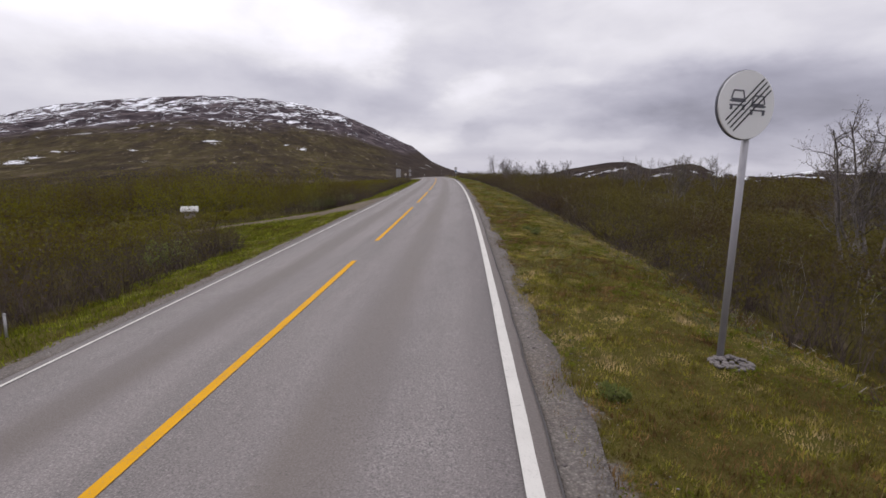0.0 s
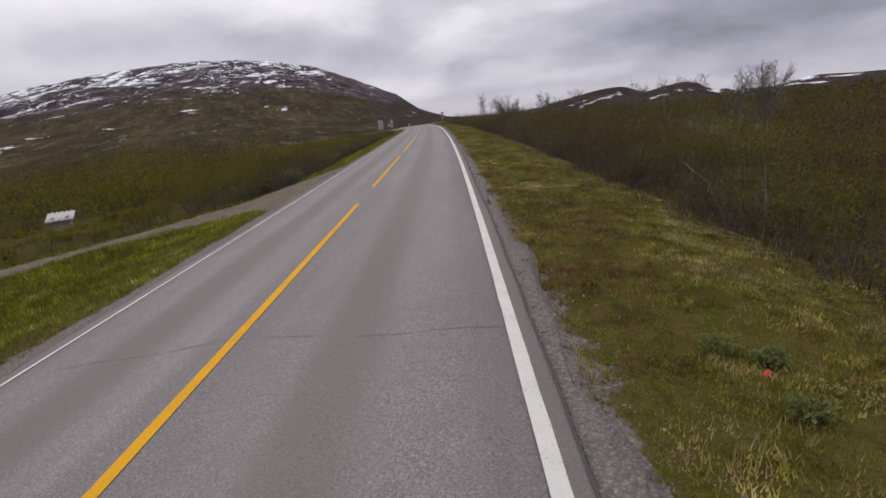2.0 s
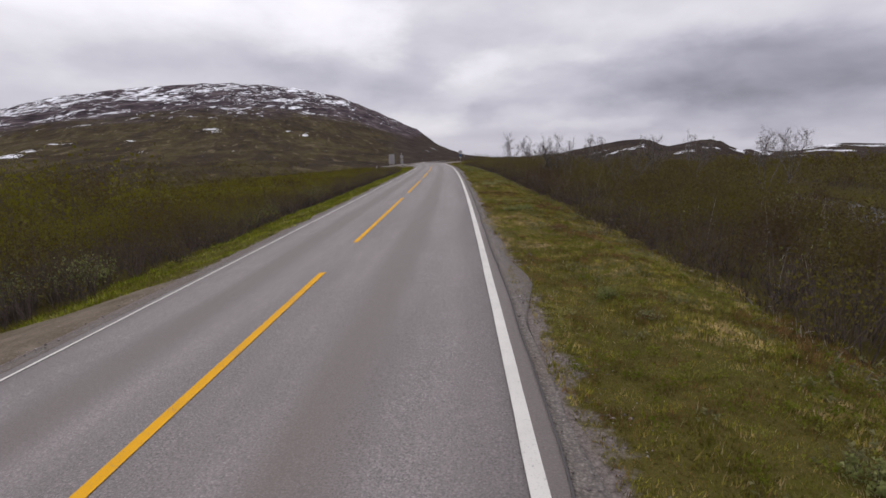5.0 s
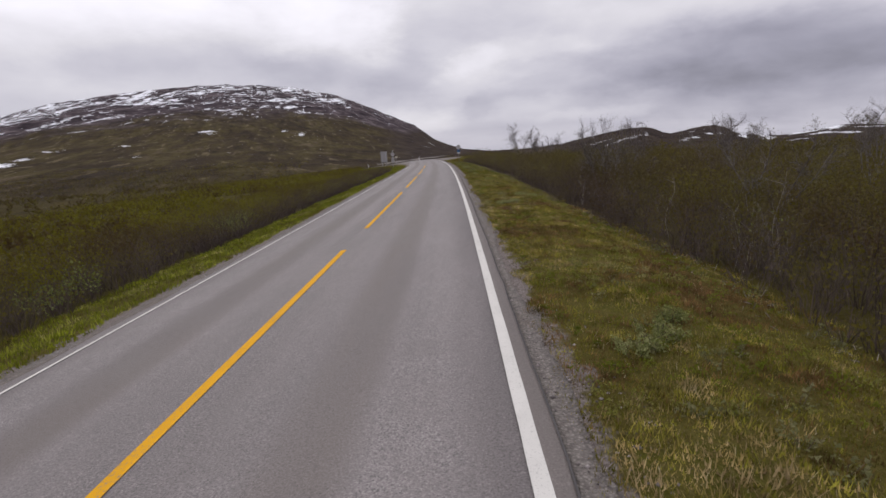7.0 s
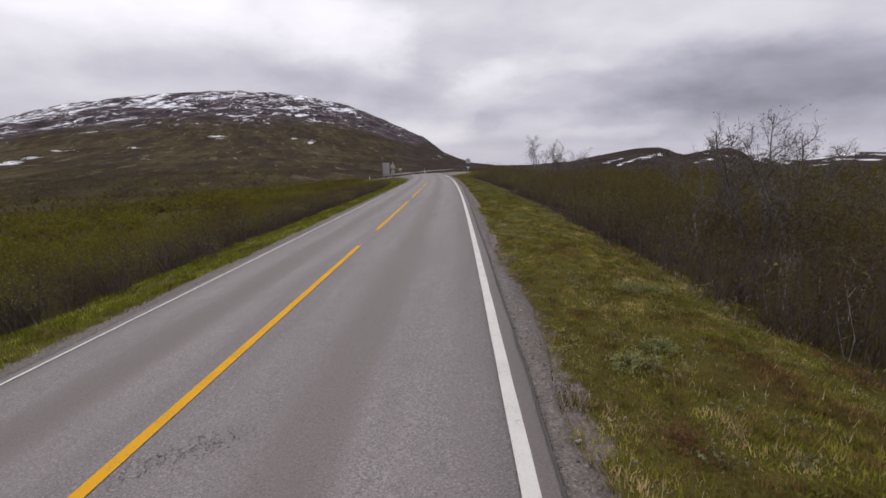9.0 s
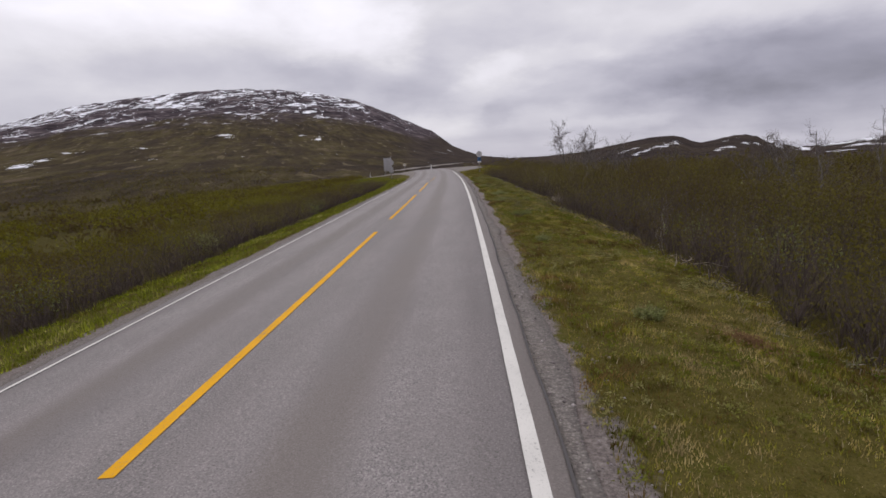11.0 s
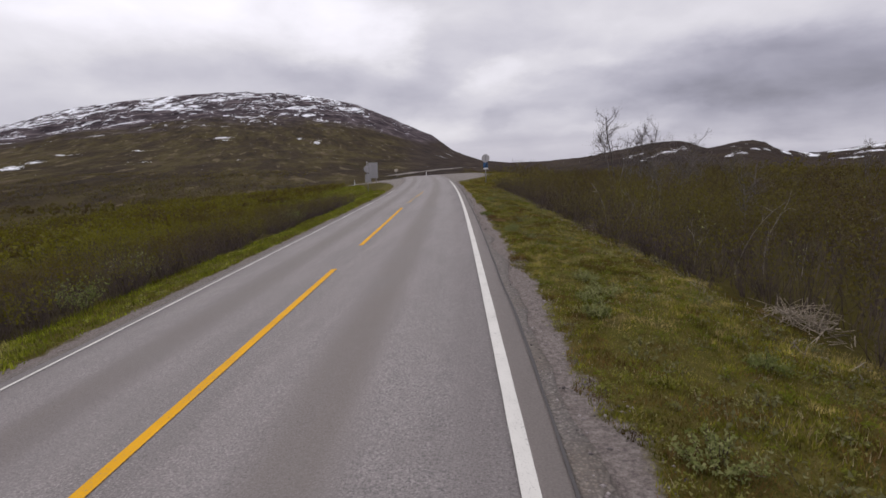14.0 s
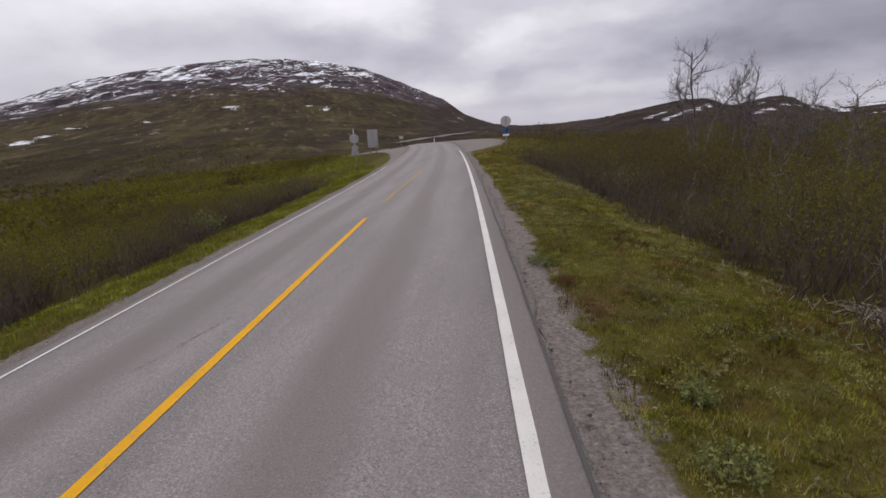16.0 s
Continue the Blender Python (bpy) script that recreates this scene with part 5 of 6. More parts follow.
def small_post(x, y):
    e = thing("marker_post", pose(x, y, float(gz(x, y)) - 0.03), "thin grey roadside marker post in the grass", "post")
    smooth(part("post", bm_cyl(0.018, 0.36, (0, 0, 0.18), seg=14), SIGN_BACK, e))
    part("cap", bm_cyl(0.021, 0.03, (0, 0, 0.37), seg=14, bevel=0.006), SIGN_BACK, e)


small_post(-4.42, 5.75)


# ---------------------------------------------------------------- signs round the junction


def sign_back_pair(x, y):
    z = float(gz(x, y))
    e = thing("road_sign", pose(x, y, z, 0, 0, 4), "two round signs and a plate seen from the grey back", "road sign", "road signs")
    smooth(part("post", bm_cyl(0.032, 2.75, (0, 0, 1.37), seg=16), GALV, e))
    top = 2.25 - z
    for dz, r in ((0, 0.32), (-0.66, 0.235)):
        d = part("disc", bm_cyl(r, 0.02, (0, 0.045, top + dz), "Y", 40, 0.005), SIGN_BACK, e, "bare grey back of a round sign")
        part("bracket", bm_box(0.045, 0.02, r * 1.7, 0.004, (0, 0.022, top + dz)), GALV, d)
    part("plate", bm_box(0.5, 0.018, 0.34, 0.004, (0, 0.045, top - 1.0)), SIGN_BACK, e)


sign_back_pair(-11.5, 117.2)


def board(x, y):
    z = float(gz(x, y))
    e = thing("direction_board", pose(x, y, z, 0, 0, 6), "tall grey rectangular direction board seen from behind", "road sign", "road signs")
    w, h = 1.42, 2.4
    c = 1.72 - z
    part("panel", bm_box(w, 0.022, h, 0.006, (0, 0.06, c)), SIGN_BACK, e)
    for dz in (-0.85, 0.0, 0.85):
        part("rail", bm_box(w * 0.94, 0.028, 0.05, 0.004, (0, 0.034, c + dz)), GALV, e)
    for sx in (-0.42, 0.42):
        smooth(part("post", bm_cyl(0.05, c + 1.0, (sx, 0, (c + 1.0) / 2 - 0.05), seg=16), GALV, e))


board(-18.8, 151.0)


def plate_sign(x, y):
    z = float(gz(x, y))
    e = thing("road_sign", pose(x, y, z, 0, 0, 5), "small buff rectangular sign on a short post", "road sign", "road signs")
    part("plate", bm_box(0.72, 0.02, 0.5, 0.005, (0, 0.04, 1.75)), mat_plain("buff_sign_back", (0.45, 0.41, 0.33), 0.6, 0, 0.3, 4), e)
    smooth(part("post", bm_cyl(0.03, 1.9, (0, 0, 0.95), seg=14), GALV, e))


plate_sign(-19.8, 176.0)


def blue_sign(x, y):
    z = float(gz(x, y))
    e = thing("road_sign", pose(x, y, z, 0, 0, 2), "round grey-backed sign above a blue plate by the lay-by", "road sign", "road signs")
    top = 2.88 - z
    smooth(part("post", bm_cyl(0.032, top + 0.1, (0, 0, (top + 0.1) / 2), seg=16), GALV, e))
    d = part("disc", bm_cyl(0.335, 0.02, (0, -0.045, top), "Y", 40, 0.005), mat_plain("pale_grey_disc", (0.48, 0.46, 0.47), 0.5, 0.1, 0.25, 3), e)
    part("bar", bm_box(0.11, 0.006, 0.5, 0.002, (0, -0.058, top)), SIGN_BACK, d, "grey vertical bar")
    p = part("plate", bm_box(0.37, 0.018, 0.42, 0.004, (0, -0.045, top - 0.57)), SIGN_BLUE, e, "blue square plate")
    part("symbol", bm_bar((0.0, top - 0.73), (0.11, top - 0.44), 0.12, 0.004), SIGN_BLACK, p).location = (0, -0.055, 0)
    part("plate", bm_box(0.40, 0.018, 0.12, 0.004, (0, -0.045, top - 0.86)), SIGN_WHITE, e, "white strip plate")


blue_sign(-0.9, 115.5)


def guide_posts():
    """Thin marker posts along the mouth of the side road."""
    first = thing("guide_post", pose(-24.3, 160, float(gz(-24.3, 160))), "slim pale guide post beside the side road", "post", "guide posts")
    part("post", bm_box(0.09, 0.05, 1.0, 0.01, (0, 0, 0.5)), SIGN_WHITE, first)
    part("band", bm_box(0.094, 0.054, 0.16, 0.004, (0, 0, 0.82)), SIGN_BLACK, first, "black band")
    for x, y in ((-12.6, 168.0),):
        copy_thing(first, pose(x, y, float(gz(x, y))))


guide_posts()


# ---------------------------------------------------------------- the small roofed box in the scrub


def roofed_box(x, y):
    z = float(gz(x, y))
    e = thing("roofed_box", pose(x, y, z, 0, 0, 28), "small weathered board box with a pale corrugated roof", "shed")
    top = -0.80 - z
    w = 0.64
    for k in range(6):
        part("board", bm_box(w / 6 - 0.008, 0.03, top, 0.004, (-w / 2 + (k + 0.5) * w / 6, -0.33, top / 2)), BOARD, e)
        part("board", bm_box(w / 6 - 0.008, 0.03, top, 0.004, (-w / 2 + (k + 0.5) * w / 6, 0.33, top / 2)), BOARD, e)
    for sx in (-1, 1):
        part("side_panel", bm_box(0.03, 0.62, top, 0.004, (sx * (w / 2 - 0.015), 0, top / 2)), BOARD, e)
    # corrugated sheet, sloping towards the road
    n = 61
    xs = np.linspace(-0.54, 0.54, n)
    wave = 0.022 * np.cos(xs * 2 * np.pi / 0.19)
    V = []
    for lo in (0.0, -0.012):
        for yy, zz in ((-0.55, top - 0.02), (0.45, top + 0.27)):
            V += [(a, yy, zz + b + lo) for a, b in zip(xs, wave)]
    V = np.array(V)
    i = np.arange(n - 1)
    F = [np.stack([i, i + 1, i + n + 1, i + n], -1), np.stack([i + 2 * n, i + 3 * n, i + 3 * n + 1, i + 2 * n + 1], -1), np.stack([i, i + 2 * n, i + 2 * n + 1, i + 1], -1), np.stack([i + n, i + n + 1, i + 3 * n + 1, i + 3 * n], -1)]
    mesh_arrays("roof", V, np.concatenate(F), ROOF, smooth=True, parent=e)["label"] = "white corrugated roof sheet"
    part("fascia", bm_box(1.0, 0.025, 0.08, 0.004, (0, -0.49, top - 0.05)), BOARD, e)
    for sx in (-1, 1):
        part("rafter", bm_box(0.05, 0.9, 0.06, 0.004, (sx * 0.27, 0.0, top + 0.09)), BOARD, e).rotation_euler = (0.0, 0, 0)


roofed_box(-16.4, 32.0)


# ---------------------------------------------------------------- birches


def birch(x, y, height, lean, seed, stems=3, spread=0.35, buds=3, fork=0.45, label="small bare mountain birch, twigs just budding"):
    rng = np.random.default_rng(seed)
    trunk, limbs, twig, tips = [], [], [], []

    def line(p, d, length, n, curl, up):
        pts = [np.array(p, float)]
        d = np.array(d, float)
        for _ in range(n):
            d = d + rng.normal(0, curl, 3) + (0, 0, up)
            d /= np.linalg.norm(d)
            pts.append(pts[-1] + d * length / n)
        return np.array(pts), d

    for s in range(stems):
        a = rng.uniform(0, 2 * np.pi)
        d = np.array([math.cos(a) * spread + lean[0], math.sin(a) * spread + lean[1], 1.0])
        hh = height * rng.uniform(0.75, 1.0)
        pts, d2 = line((rng.normal(0, 0.08), rng.normal(0, 0.08), -0.05), d / np.linalg.norm(d), hh, 9, 0.13, 0.07)
        r0 = 0.0105 * height * rng.uniform(0.8, 1.15)
        trunk.append((pts, r0 * np.linspace(1, 0.22, 10), 6))
        for k in range(16):
            t = fork + (0.97 - fork) * (k + rng.random()) / 16
            i = min(8, int(t * 9))
            p = pts[i] + (pts[i + 1] - pts[i]) * (t * 9 - i)
            a = rng.uniform(0, 2 * np.pi)
            dd = np.array([math.cos(a), math.sin(a), rng.uniform(0.35, 1.1)])
            L = hh * rng.uniform(0.13, 0.26) * (1.15 - 0.5 * t)
            lp, _ = line(p, dd / np.linalg.norm(dd), L, 5, 0.22, 0.06)
            limbs.append((lp, r0 * 0.27 * np.linspace(1, 0.3, 6), 4))
            for q in range(18):
                j = rng.integers(1, 6)
                a2 = rng.normal(size=3) + (0, 0, 0.5) + (lp[j] - lp[j - 1]) / np.linalg.norm(lp[j] - lp[j - 1])
                tp, _ = line(lp[j], a2 / np.linalg.norm(a2), L * rng.uniform(0.3, 0.65), 2, 0.25, 0.05)
                twig.append((tp, r0 * 0.08 * np.linspace(1, 0.5, 3), 3))
                tips += [tp[1], tp[2]]
    z = float(gz(x, y))
    e = thing("birch_tree", pose(x, y, z), label, "tree", "roadside birches")
    for row in trunk:
        V, F = tube_arrays(*row)
        mesh_arrays("trunk", V, F, BIRCH, smooth=True, parent=e)
    V, F = join_tubes(limbs + twig)
    C = np.repeat(np.array(tips), buds, 0)
    C = C + rng.normal(0, 0.035, C.shape)
    V2, F2 = flakes(C, 0.027, rng)
    idx = np.concatenate([np.zeros(len(F), int), np.ones(len(F2), int)])
    mesh_arrays("crown", np.concatenate([V, V2]), [F, F2 + len(V)], [BIRCH_TWIG, LEAF_R], idx, parent=e)["label"] = "open crown of fine budding twigs"


# the group beside the lay-by
birch(7.5, 106.0, 6.2, (0.10, 0.0), 11, 3, 0.09, 1, 0.55, "tall crooked birch with a pale forked trunk")
birch(9.6, 106.6, 5.4, (0.04, 0.0), 12, 4, 0.24, 1, 0.45)
birch(11.6, 108.0, 5.2, (0.05, 0.0), 13, 5, 0.30, 1, 0.4)
birch(13.3, 110.0, 4.8, (0.05, 0.0), 20, 4, 0.30, 1, 0.4)
birch(5.4, 108.5, 2.4, (-0.05, 0), 14, 3, 0.3)
# thin ones that stand out of the scrub before it
birch(6.2, 93.1, 3.5, (0.0, 0.0), 21, 2, 0.12, 1, 0.4, "slim upright young birch in the scrub")
birch(5.9, 85.6, 2.9, (0.0, 0.0), 22, 2, 0.16, 1, 0.4, "slim upright young birch in the scrub")
birch(8.0, 47.2, 2.9, (0.0, 0.0), 23, 4, 0.26, 1, 0.35)
birch(14.0, 61.5, 4.6, (0.0, 0.0), 24, 4, 0.26, 1, 0.35)
# the wide bushy one halfway along
birch(6.7, 56.6, 3.5, (0.0, 0.0), 15, 6, 0.40, 1, 0.35, "low wide-spreading birch above the scrub")
birch(6.1, 57.8, 2.7, (-0.1, 0.0), 16, 3, 0.38, 1, 0.35, "low wide-spreading birch above the scrub")
birch(7.7, 57.2, 2.9, (0.12, 0.0), 17, 4, 0.38, 1, 0.35, "low wide-spreading birch above the scrub")
# at the start, beyond the sign
birch(10.6, 10.4, 4.3, (0.0, 0.0), 18, 7, 0.22, 1, 0.35, "upright many-stemmed birch in the scrub")
birch(12.6, 11.8, 2.9, (-0.05, 0.0), 19, 4, 0.3)
for k, (bx, by, bh) in enumerate(((33, 102, 6.1), (29.3, 91, 5.6), (18, 91.8, 4.6), (15.5, 82, 5.3), (24, 66, 5.0), (31, 75, 5.4), (20, 44, 4.8), (27, 52, 5.0), (17, 36, 4.6), (12.4, 70, 4.7), (11.5, 118, 4.5), (38, 128, 5.0), (26, 132, 5.1))):
    birch(bx, by, bh, (0.0, 0.0), 30 + k, 4 if k % 3 else 3, 0.24, 2, 0.4)

# ---------------------------------------------------------------- pale dead stems and cut brush at the scrub's edge


def dead_stem(x, y, h, seed, lean=None, r=0.009):
    rng = np.random.default_rng(seed)
    d = np.array([rng.normal(0, 0.22), rng.normal(0, 0.15), 1.0])
    if lean is not None:
        d[0] = lean
    pts = [np.array([0, 0, -0.05])]
    for _ in range(7):
        d = d + rng.normal(0, 0.16, 3)
        d[2] = max(d[2], 0.5)
        d /= np.linalg.norm(d)
        pts.append(pts[-1] + d * h / 7)
    rows = [(np.array(pts), r * np.linspace(1, 0.35, 8), 5)]
    for k in range(4):
        i = rng.integers(2, 7)
        q = rng.normal(size=3) * (1, 1, 0.3) + (0, 0, 0.7)
        q /= np.linalg.norm(q)
        L = h * rng.uniform(0.10, 0.2)
        rows.append((np.array([pts[i], pts[i] + q * L * 0.5 + rng.normal(0, 0.03, 3), pts[i] + q * L]), [0.005, 0.004, 0.002], 4))
    V, F = join_tubes(rows)
    ob = mesh_arrays("dead_stem", V, F, PALE, smooth=True)
    ob.matrix_world = pose(x, y, float(gz(x, y)))
    tagged(ob, "pale bare dead birch stem standing in the scrub", "dead wood", "dead stems")


rng = np.random.default_rng(77)
for k in range(16):
    yy = rng.uniform(6, 104)
    uu = rng.choice([rng.uniform(6.2, 7.2), rng.uniform(7, 9.5)])
    dead_stem(float(road_x(yy)) + uu, yy, rng.uniform(0.7, 1.5), 500 + k, None, 0.007)
for k, (sx, sy, sh) in enumerate(((3.6, 90.1, 1.8), (5.9, 43.2, 1.7), (5.4, 46.0, 1.5), (4.6, 92.5, 1.7))):
    dead_stem(sx, sy, sh, 600 + k)


for k, (sx, sy, sh) in enumerate(((3.99, 81.5, 1.7), (3.84, 87.5, 1.5), (4.21, 86.6, 1.6), (4.75, 82.0, 1.8), (6.9, 44.3, 2.0), (3.34, 88.3, 1.6))):
    dead_stem(sx, sy, sh, 640 + k, None, 0.011)
dead_stem(2.75, 86.1, 1.5, 613, -0.05, 0.010)
dead_stem(2.75, 85.2, 1.2, 614, 0.2, 0.010)


def brush_pile(x, y, n, r, seed, label, steep=0.15):
    rng = np.random.default_rng(seed)
    rows = []
    for k in range(n):
        a = rng.normal(0.9, 1.0)
        c = np.array([rng.normal(0, r * 0.45), rng.normal(0, r * 0.8), 0])
        c[2] = float(gz(x + c[0], y + c[1])) - float(gz(x, y)) + rng.uniform(0.01, 0.26) * math.exp(-(c[0] ** 2 + c[1] ** 2) / (r * r))
        L = rng.uniform(0.15, 0.5)
        d = np.array([math.cos(a), math.sin(a), rng.normal(0.02, steep)])
        q = rng.normal(0, 0.2 * steep, (4, 3))
        rows.append((np.array([c - d * L * 0.5, c - d * L * 0.15, c + d * L * 0.2, c + d * L * 0.5]) + q, rng.uniform(0.0035, 0.008) * np.array([1, 0.9, 0.75, 0.4]), 5))
    e = thing("brush_pile", pose(x, y, float(gz(x, y))), label, "dead wood", "brush piles")
    for row in rows:
        V, F = tube_arrays(*row)
        mesh_arrays("branch", V, F, CUT_WOOD, smooth=True, parent=e)


brush_pile(3.24, 78.1, 90, 0.30, 701, "heap of pale cut branches at the grass edge", 0.4)
brush_pile(2.55, 86.7, 44, 0.34, 702, "tangle of pale dead branches against the scrub", 0.12)
brush_pile(4.4, 53.5, 8, 0.8, 703, "few pale sticks at the grass edge")
brush_pile(3.7, 63.8, 9, 0.8, 704, "few pale sticks at the grass edge")
brush_pile(5.1, 38.6, 9, 0.8, 705, "few pale sticks at the grass edge")


def litter():
    """Short broken sticks and stubble along the edge of the mown verge."""
    rng = np.random.default_rng(88)
    n = 2500
    y = rng.uniform(2, 112, n)
    u = 5.58 + rng.normal(0, 0.24, n) + 0.5 * (fbm(y * 0.3, y * 0, 91) - 0.5)
    x = road_x(y) + u
    B = np.column_stack([x, y, gz(x, y) + 0.03])
    d = rng.normal(size=(n, 3)) * (1, 1, 0.9)
    d[:, 2] = np.abs(d[:, 2])
    d /= np.linalg.norm(d, axis=1, keepdims=True)
    L = rng.uniform(0.03, 0.13, n)
    P = np.stack([B, B + d * (L * 0.5)[:, None], B + d * L[:, None]], 1)
    S = np.cross(d, rng.normal(size=(n, 3)))
    S /= np.linalg.norm(S, axis=1, keepdims=True)
    V, F = ribbons(P, np.tile([0.007, 0.006, 0.003], (n, 1)) * rng.uniform(0.6, 1.6, (n, 1)), S)
    tagged(mesh_arrays("stick_litter", V, F, PALE), "pale broken sticks along the grass edge", "dead wood", kind="stuff")


litter()


def stubs():
    """Short cut shoots standing along the edge of the mown verge."""
    rng = np.random.default_rng(89)
    n = 1500
    y = rng.uniform(2, 108, n)
    y = y[rng.random(n) < np.clip(2.2 * fbm(y * 0.5, y * 0, 141) - 0.6 + 0.5 * sstep(70, 80, y), 0, 1)]
    n = len(y)
    u = 5.46 + rng.normal(0, 0.15, n) + 0.5 * (fbm(y * 0.3, y * 0, 91) - 0.5)
    x = road_x(y) + u
    B = np.column_stack([x, y, gz(x, y)])
    d = rng.normal(size=(n, 3)) * (0.5, 0.5, 0.2) + (0, 0, 1.0)
    d /= np.linalg.norm(d, axis=1, keepdims=True)
    L = rng.uniform(0.04, 0.15, n)
    P = np.stack([B, B + d * (L * 0.5)[:, None], B + d * L[:, None]], 1)
    S = np.cross(d, rng.normal(size=(n, 3)))
    S /= np.linalg.norm(S, axis=1, keepdims=True)
    V, F = ribbons(P, np.tile([0.008, 0.007, 0.006], (n, 1)) * rng.uniform(0.6, 1.4, (n, 1)), S)
    tagged(mesh_arrays("cut_stubs", V, F, STUB), "pale cut willow stubs along the mown edge", "dead wood", kind="stuff")


stubs()


# ---------------------------------------------------------------- low grey-green plants and stones on the verge


def sapling(x, y, r, h, seed, label="low grey-green willow plant in the grass"):
    rng = np.random.default_rng(seed)
    r, h = r * 0.85, h * 0.8
    n = 34
    a = rng.uniform(0, 2 * np.pi, n)
    rr = r * np.sqrt(rng.random(n))
    B = np.column_stack([np.cos(a) * rr * 0.6, np.sin(a) * rr * 0.6, np.zeros(n)])
    T = np.column_stack([np.cos(a) * rr, np.sin(a) * rr, h * rng.uniform(0.6, 1.0, n) * (1 - 0.4 * rr / r)])
    B[:, 2] = [float(gz(x + q[0], y + q[1]) - gz(x, y)) for q in B]
    T[:, 2] += B[:, 2]
    P = np.stack([B, (B + T) / 2 + rng.normal(0, 0.01, (n, 3)), T], 1)
    S = np.column_stack([-np.sin(a), np.cos(a), np.zeros(n)])
    V1, F1 = ribbons(P, np.tile([0.006, 0.005, 0.003], (n, 1)), S)
    j = np.repeat(np.arange(n), 18)
    t = rng.uniform(0.35, 1.05, len(j))[:, None]
    C = B[j] * (1 - t) + T[j] * t + rng.normal(0, 0.016, (len(j), 3))
    V2, F2 = flakes(C, 0.024, rng)
    e = thing("willow_sapling", pose(x, y, float(gz(x, y))), label, "plant", "willow saplings")
    tagged(mesh_arrays("stems", V1, F1, TWIG, parent=e), kind="stuff")
    tagged(mesh_arrays("leaves", V2, F2, LEAF_GREY, parent=e), kind="stuff")


for k, (yy, uu, r, h) in enumerate(((49.7, 3.5, 0.28, 0.2), (50.1, 3.85, 0.2, 0.18), (52.3, 4.3, 0.3, 0.2), (52.5, 4.75, 0.22, 0.16), (78.9, 3.85, 0.24, 0.22), (77.8, 3.65, 0.22, 0.2), (77.1, 3.55, 0.2, 0.2), (78.2, 3.9, 0.3, 0.2), (76.0, 4.6, 0.2, 0.18), (74.5, 3.5, 0.30, 0.22), (70.5, 3.62, 0.24, 0.2), (39.2, 3.5, 0.26, 0.2), (39.5, 3.8, 0.3, 0.22), (40.0, 4.1, 0.22, 0.2), (12.0, 3.85, 0.16, 0.2), (12.8, 3.75, 0.14, 0.18), (12.6, 4.0, 0.12, 0.18), (87.8, 3.1, 0.3, 0.16), (83.9, 3.4, 0.2, 0.22), (84.6, 3.55, 0.14, 0.2), (70.7, 3.9, 0.2, 0.18), (27.5, 4.2, 0.2, 0.18), (31.0, 3.8, 0.2, 0.18), (61.5, 4.0, 0.22, 0.18), (66.0, 3.6, 0.2, 0.16), (2.9, 3.2, 0.14, 0.14), (21.5, 3.7, 0.2, 0.18), (94.0, 3.7, 0.25, 0.2))):
    sapling(float(road_x(yy)) + uu, yy, r, h, 800 + k)


def moss_patch(y, u, r, seed):
    """A low cushion of red-brown moss and heather shoots."""
    rng = np.random.default_rng(seed)
    n = 650
    a, d = rng.uniform(0, 2 * np.pi, n), r * np.abs(rng.normal(0, 0.5, n))
    x, yy = float(road_x(y)) + u + np.cos(a) * d * 0.8, y + np.sin(a) * d * 1.3
    C = np.column_stack([x, yy, gz(x, yy) + rng.uniform(0.005, 0.05, n) * np.exp(-(d / r) ** 2) + 0.012])
    V, F = flakes(C, 0.022, rng)
    tagged(mesh_arrays("moss_patch", V, F, MOSS), "red-brown moss and heather in the short grass", "moss", kind="stuff")


for k, (my, mu, mr) in enumerate(((48.6, 3.42, 0.34), (86.3, 3.35, 0.30), (87.0, 3.2, 0.22), (75.2, 5.2, 0.35), (22.6, 3.1, 0.3), (36.4, 4.3, 0.3), (60.8, 4.6, 0.4))):
    moss_patch(my, mu, mr, 860 + k)


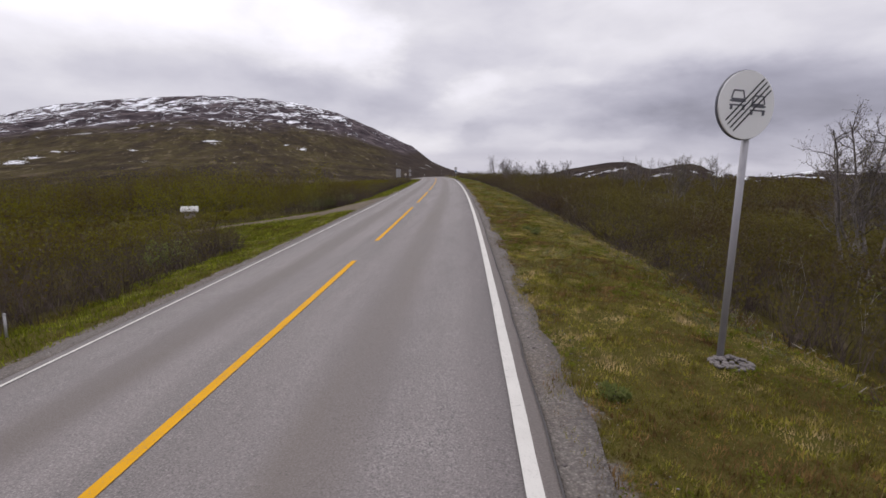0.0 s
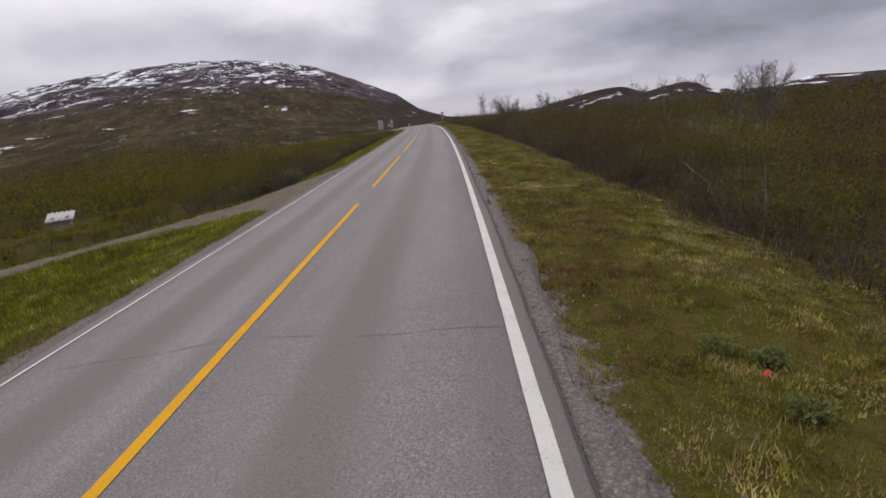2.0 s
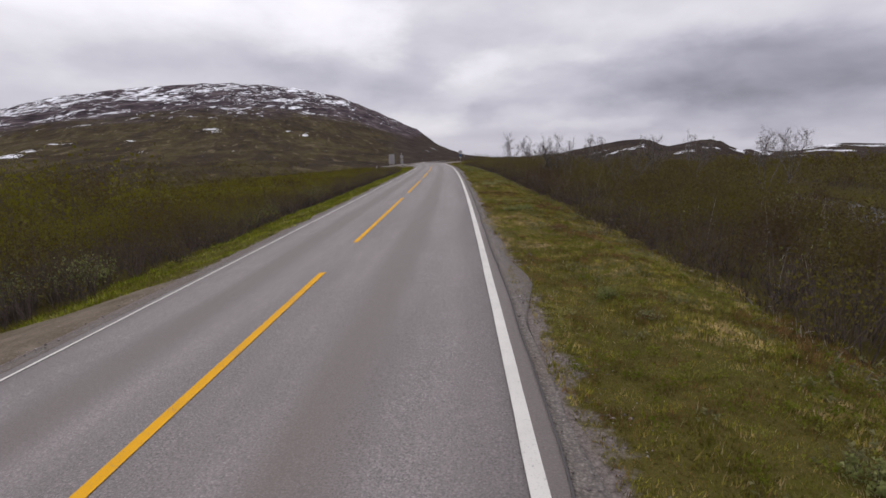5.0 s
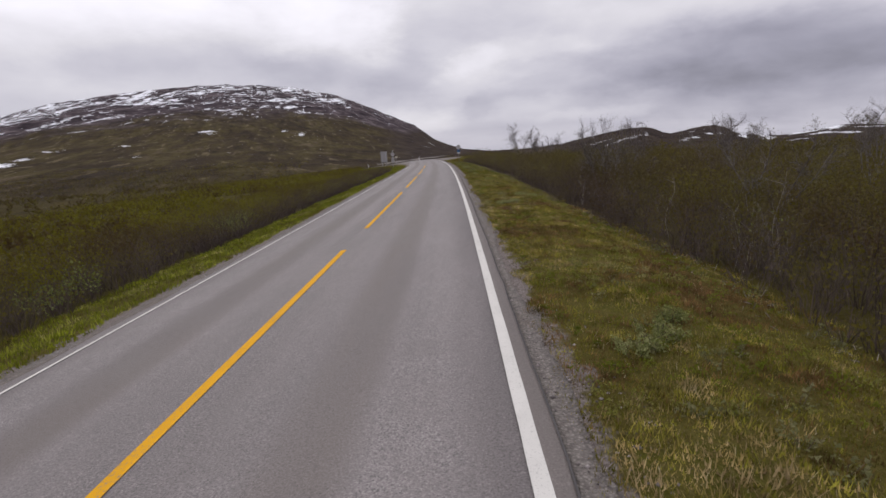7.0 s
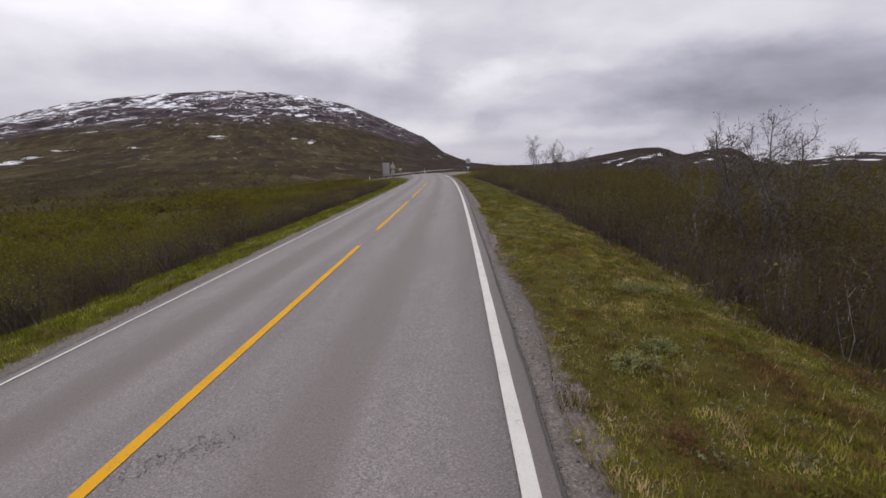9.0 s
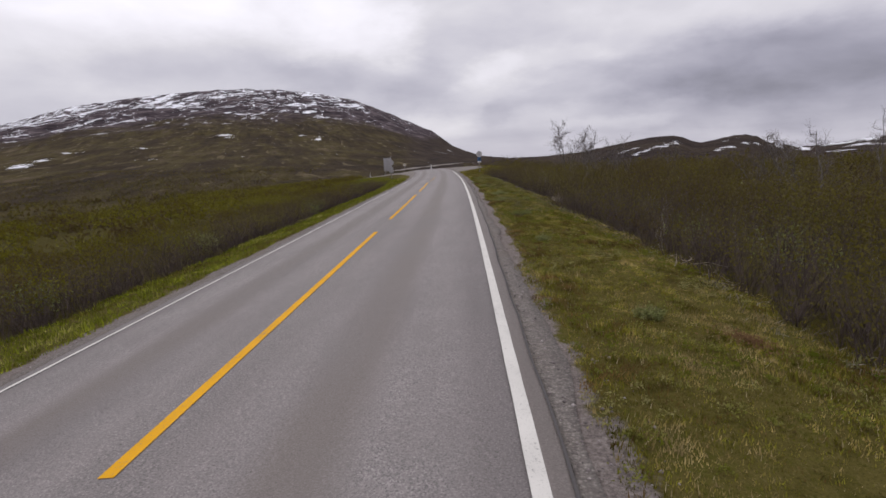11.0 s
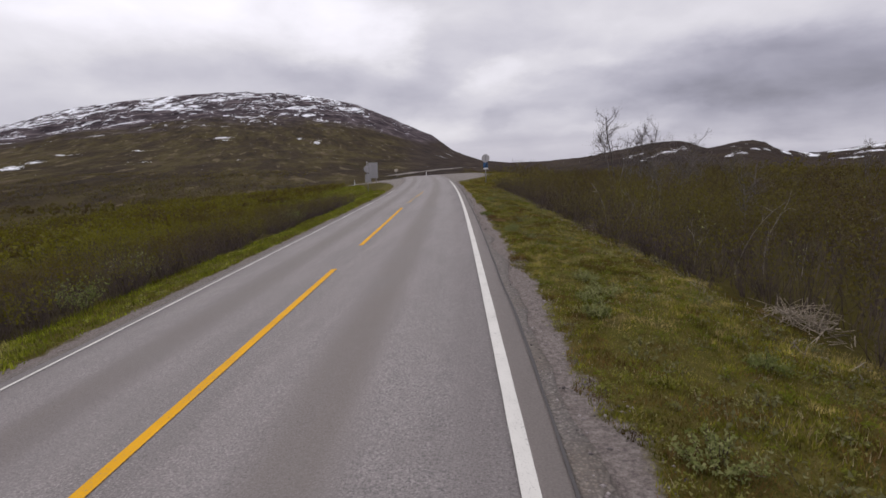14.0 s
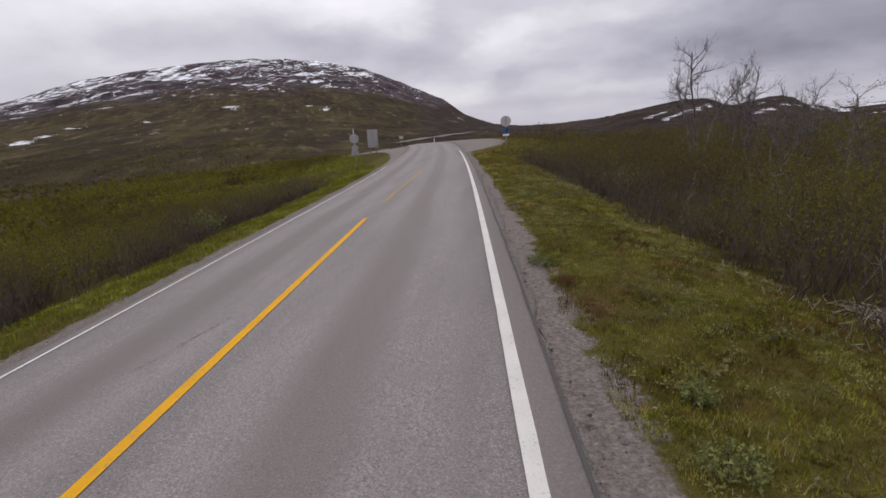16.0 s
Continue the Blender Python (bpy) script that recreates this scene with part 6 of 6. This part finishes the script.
def pebbles():
    """Loose stones on the shoulders and in the mouth of the track."""
    rng = np.random.default_rng(99)
    n = 17000
    y = rng.uniform(-1, 112, n)
    side = rng.random(n)
    u = np.where(side < 0.62, LINE_R + 0.20 + 0.62 * rng.random(n) ** 1.2, -rng.uniform(2.47, 3.0, n))
    u = np.where(side > 0.88, -rng.uniform(2.6, 9.0, n), u)
    y = np.where(side > 0.88, rng.uniform(21, 34, n), y)
    ok = (side <= 0.88) | (in_mouth(u, y) > 0.1)
    ok &= (u < 0) | (fbm(u * 2, y * 2, 151) > 0.36)
    y, u = y[ok], u[ok]
    n = len(y)
    x = road_x(y) + u
    z = np.maximum(gz(x, y), np.where((u < LINE_R + 0.42) & (u > -2.66), road_z(y) + tilt(u) - 0.012, -99)) + 0.03 * (in_mouth(u, y) > 0.1)
    s = rng.uniform(0.003, 0.009, n) * rng.choice([1, 1, 1, 1.6, 2.4], n)
    o = np.array([(1, 0, 0), (0, 1, 0), (-1, 0, 0), (0, -1, 0), (0, 0, 0.8), (0, 0, -0.6)])
    V = np.column_stack([x, y, z])[:, None] + o[None] * s[:, None, None] * rng.uniform(0.6, 1.3, (n, 6, 1))
    f = np.array([(0, 1, 4), (1, 2, 4), (2, 3, 4), (3, 0, 4), (1, 0, 5), (2, 1, 5), (3, 2, 5), (0, 3, 5)])
    F = (np.arange(n) * 6)[:, None, None] + f[None]
    tagged(mesh_arrays("pebbles", V.reshape(-1, 3), F.reshape(-1, 3), PEBBLE), "loose grey and pinkish stones on the gravel edge", "stones", kind="stuff")


pebbles()


def red_scrap(x, y):
    """A crumpled bit of red litter in the grass."""
    bm = bmesh.new()
    bmesh.ops.create_grid(bm, x_segments=5, y_segments=4, size=0.5)
    rng = random.Random(4)
    for v in bm.verts:
        v.co = Vector((v.co.x * 0.06, v.co.y * 0.03, rng.uniform(0, 0.012)))
    bmesh.ops.solidify(bm, geom=bm.faces[:], thickness=0.002)
    ob = part("litter_scrap", bm, mat_plain("red_plastic", (0.45, 0.05, 0.03), 0.4, 0, 0.2))
    ob.matrix_world = pose(x, y, float(gz(x, y)) + 0.05, 8, -12, 30)
    tagged(ob, "crumpled scrap of red plastic in the grass", "litter")


red_scrap(3.75, 12.4)
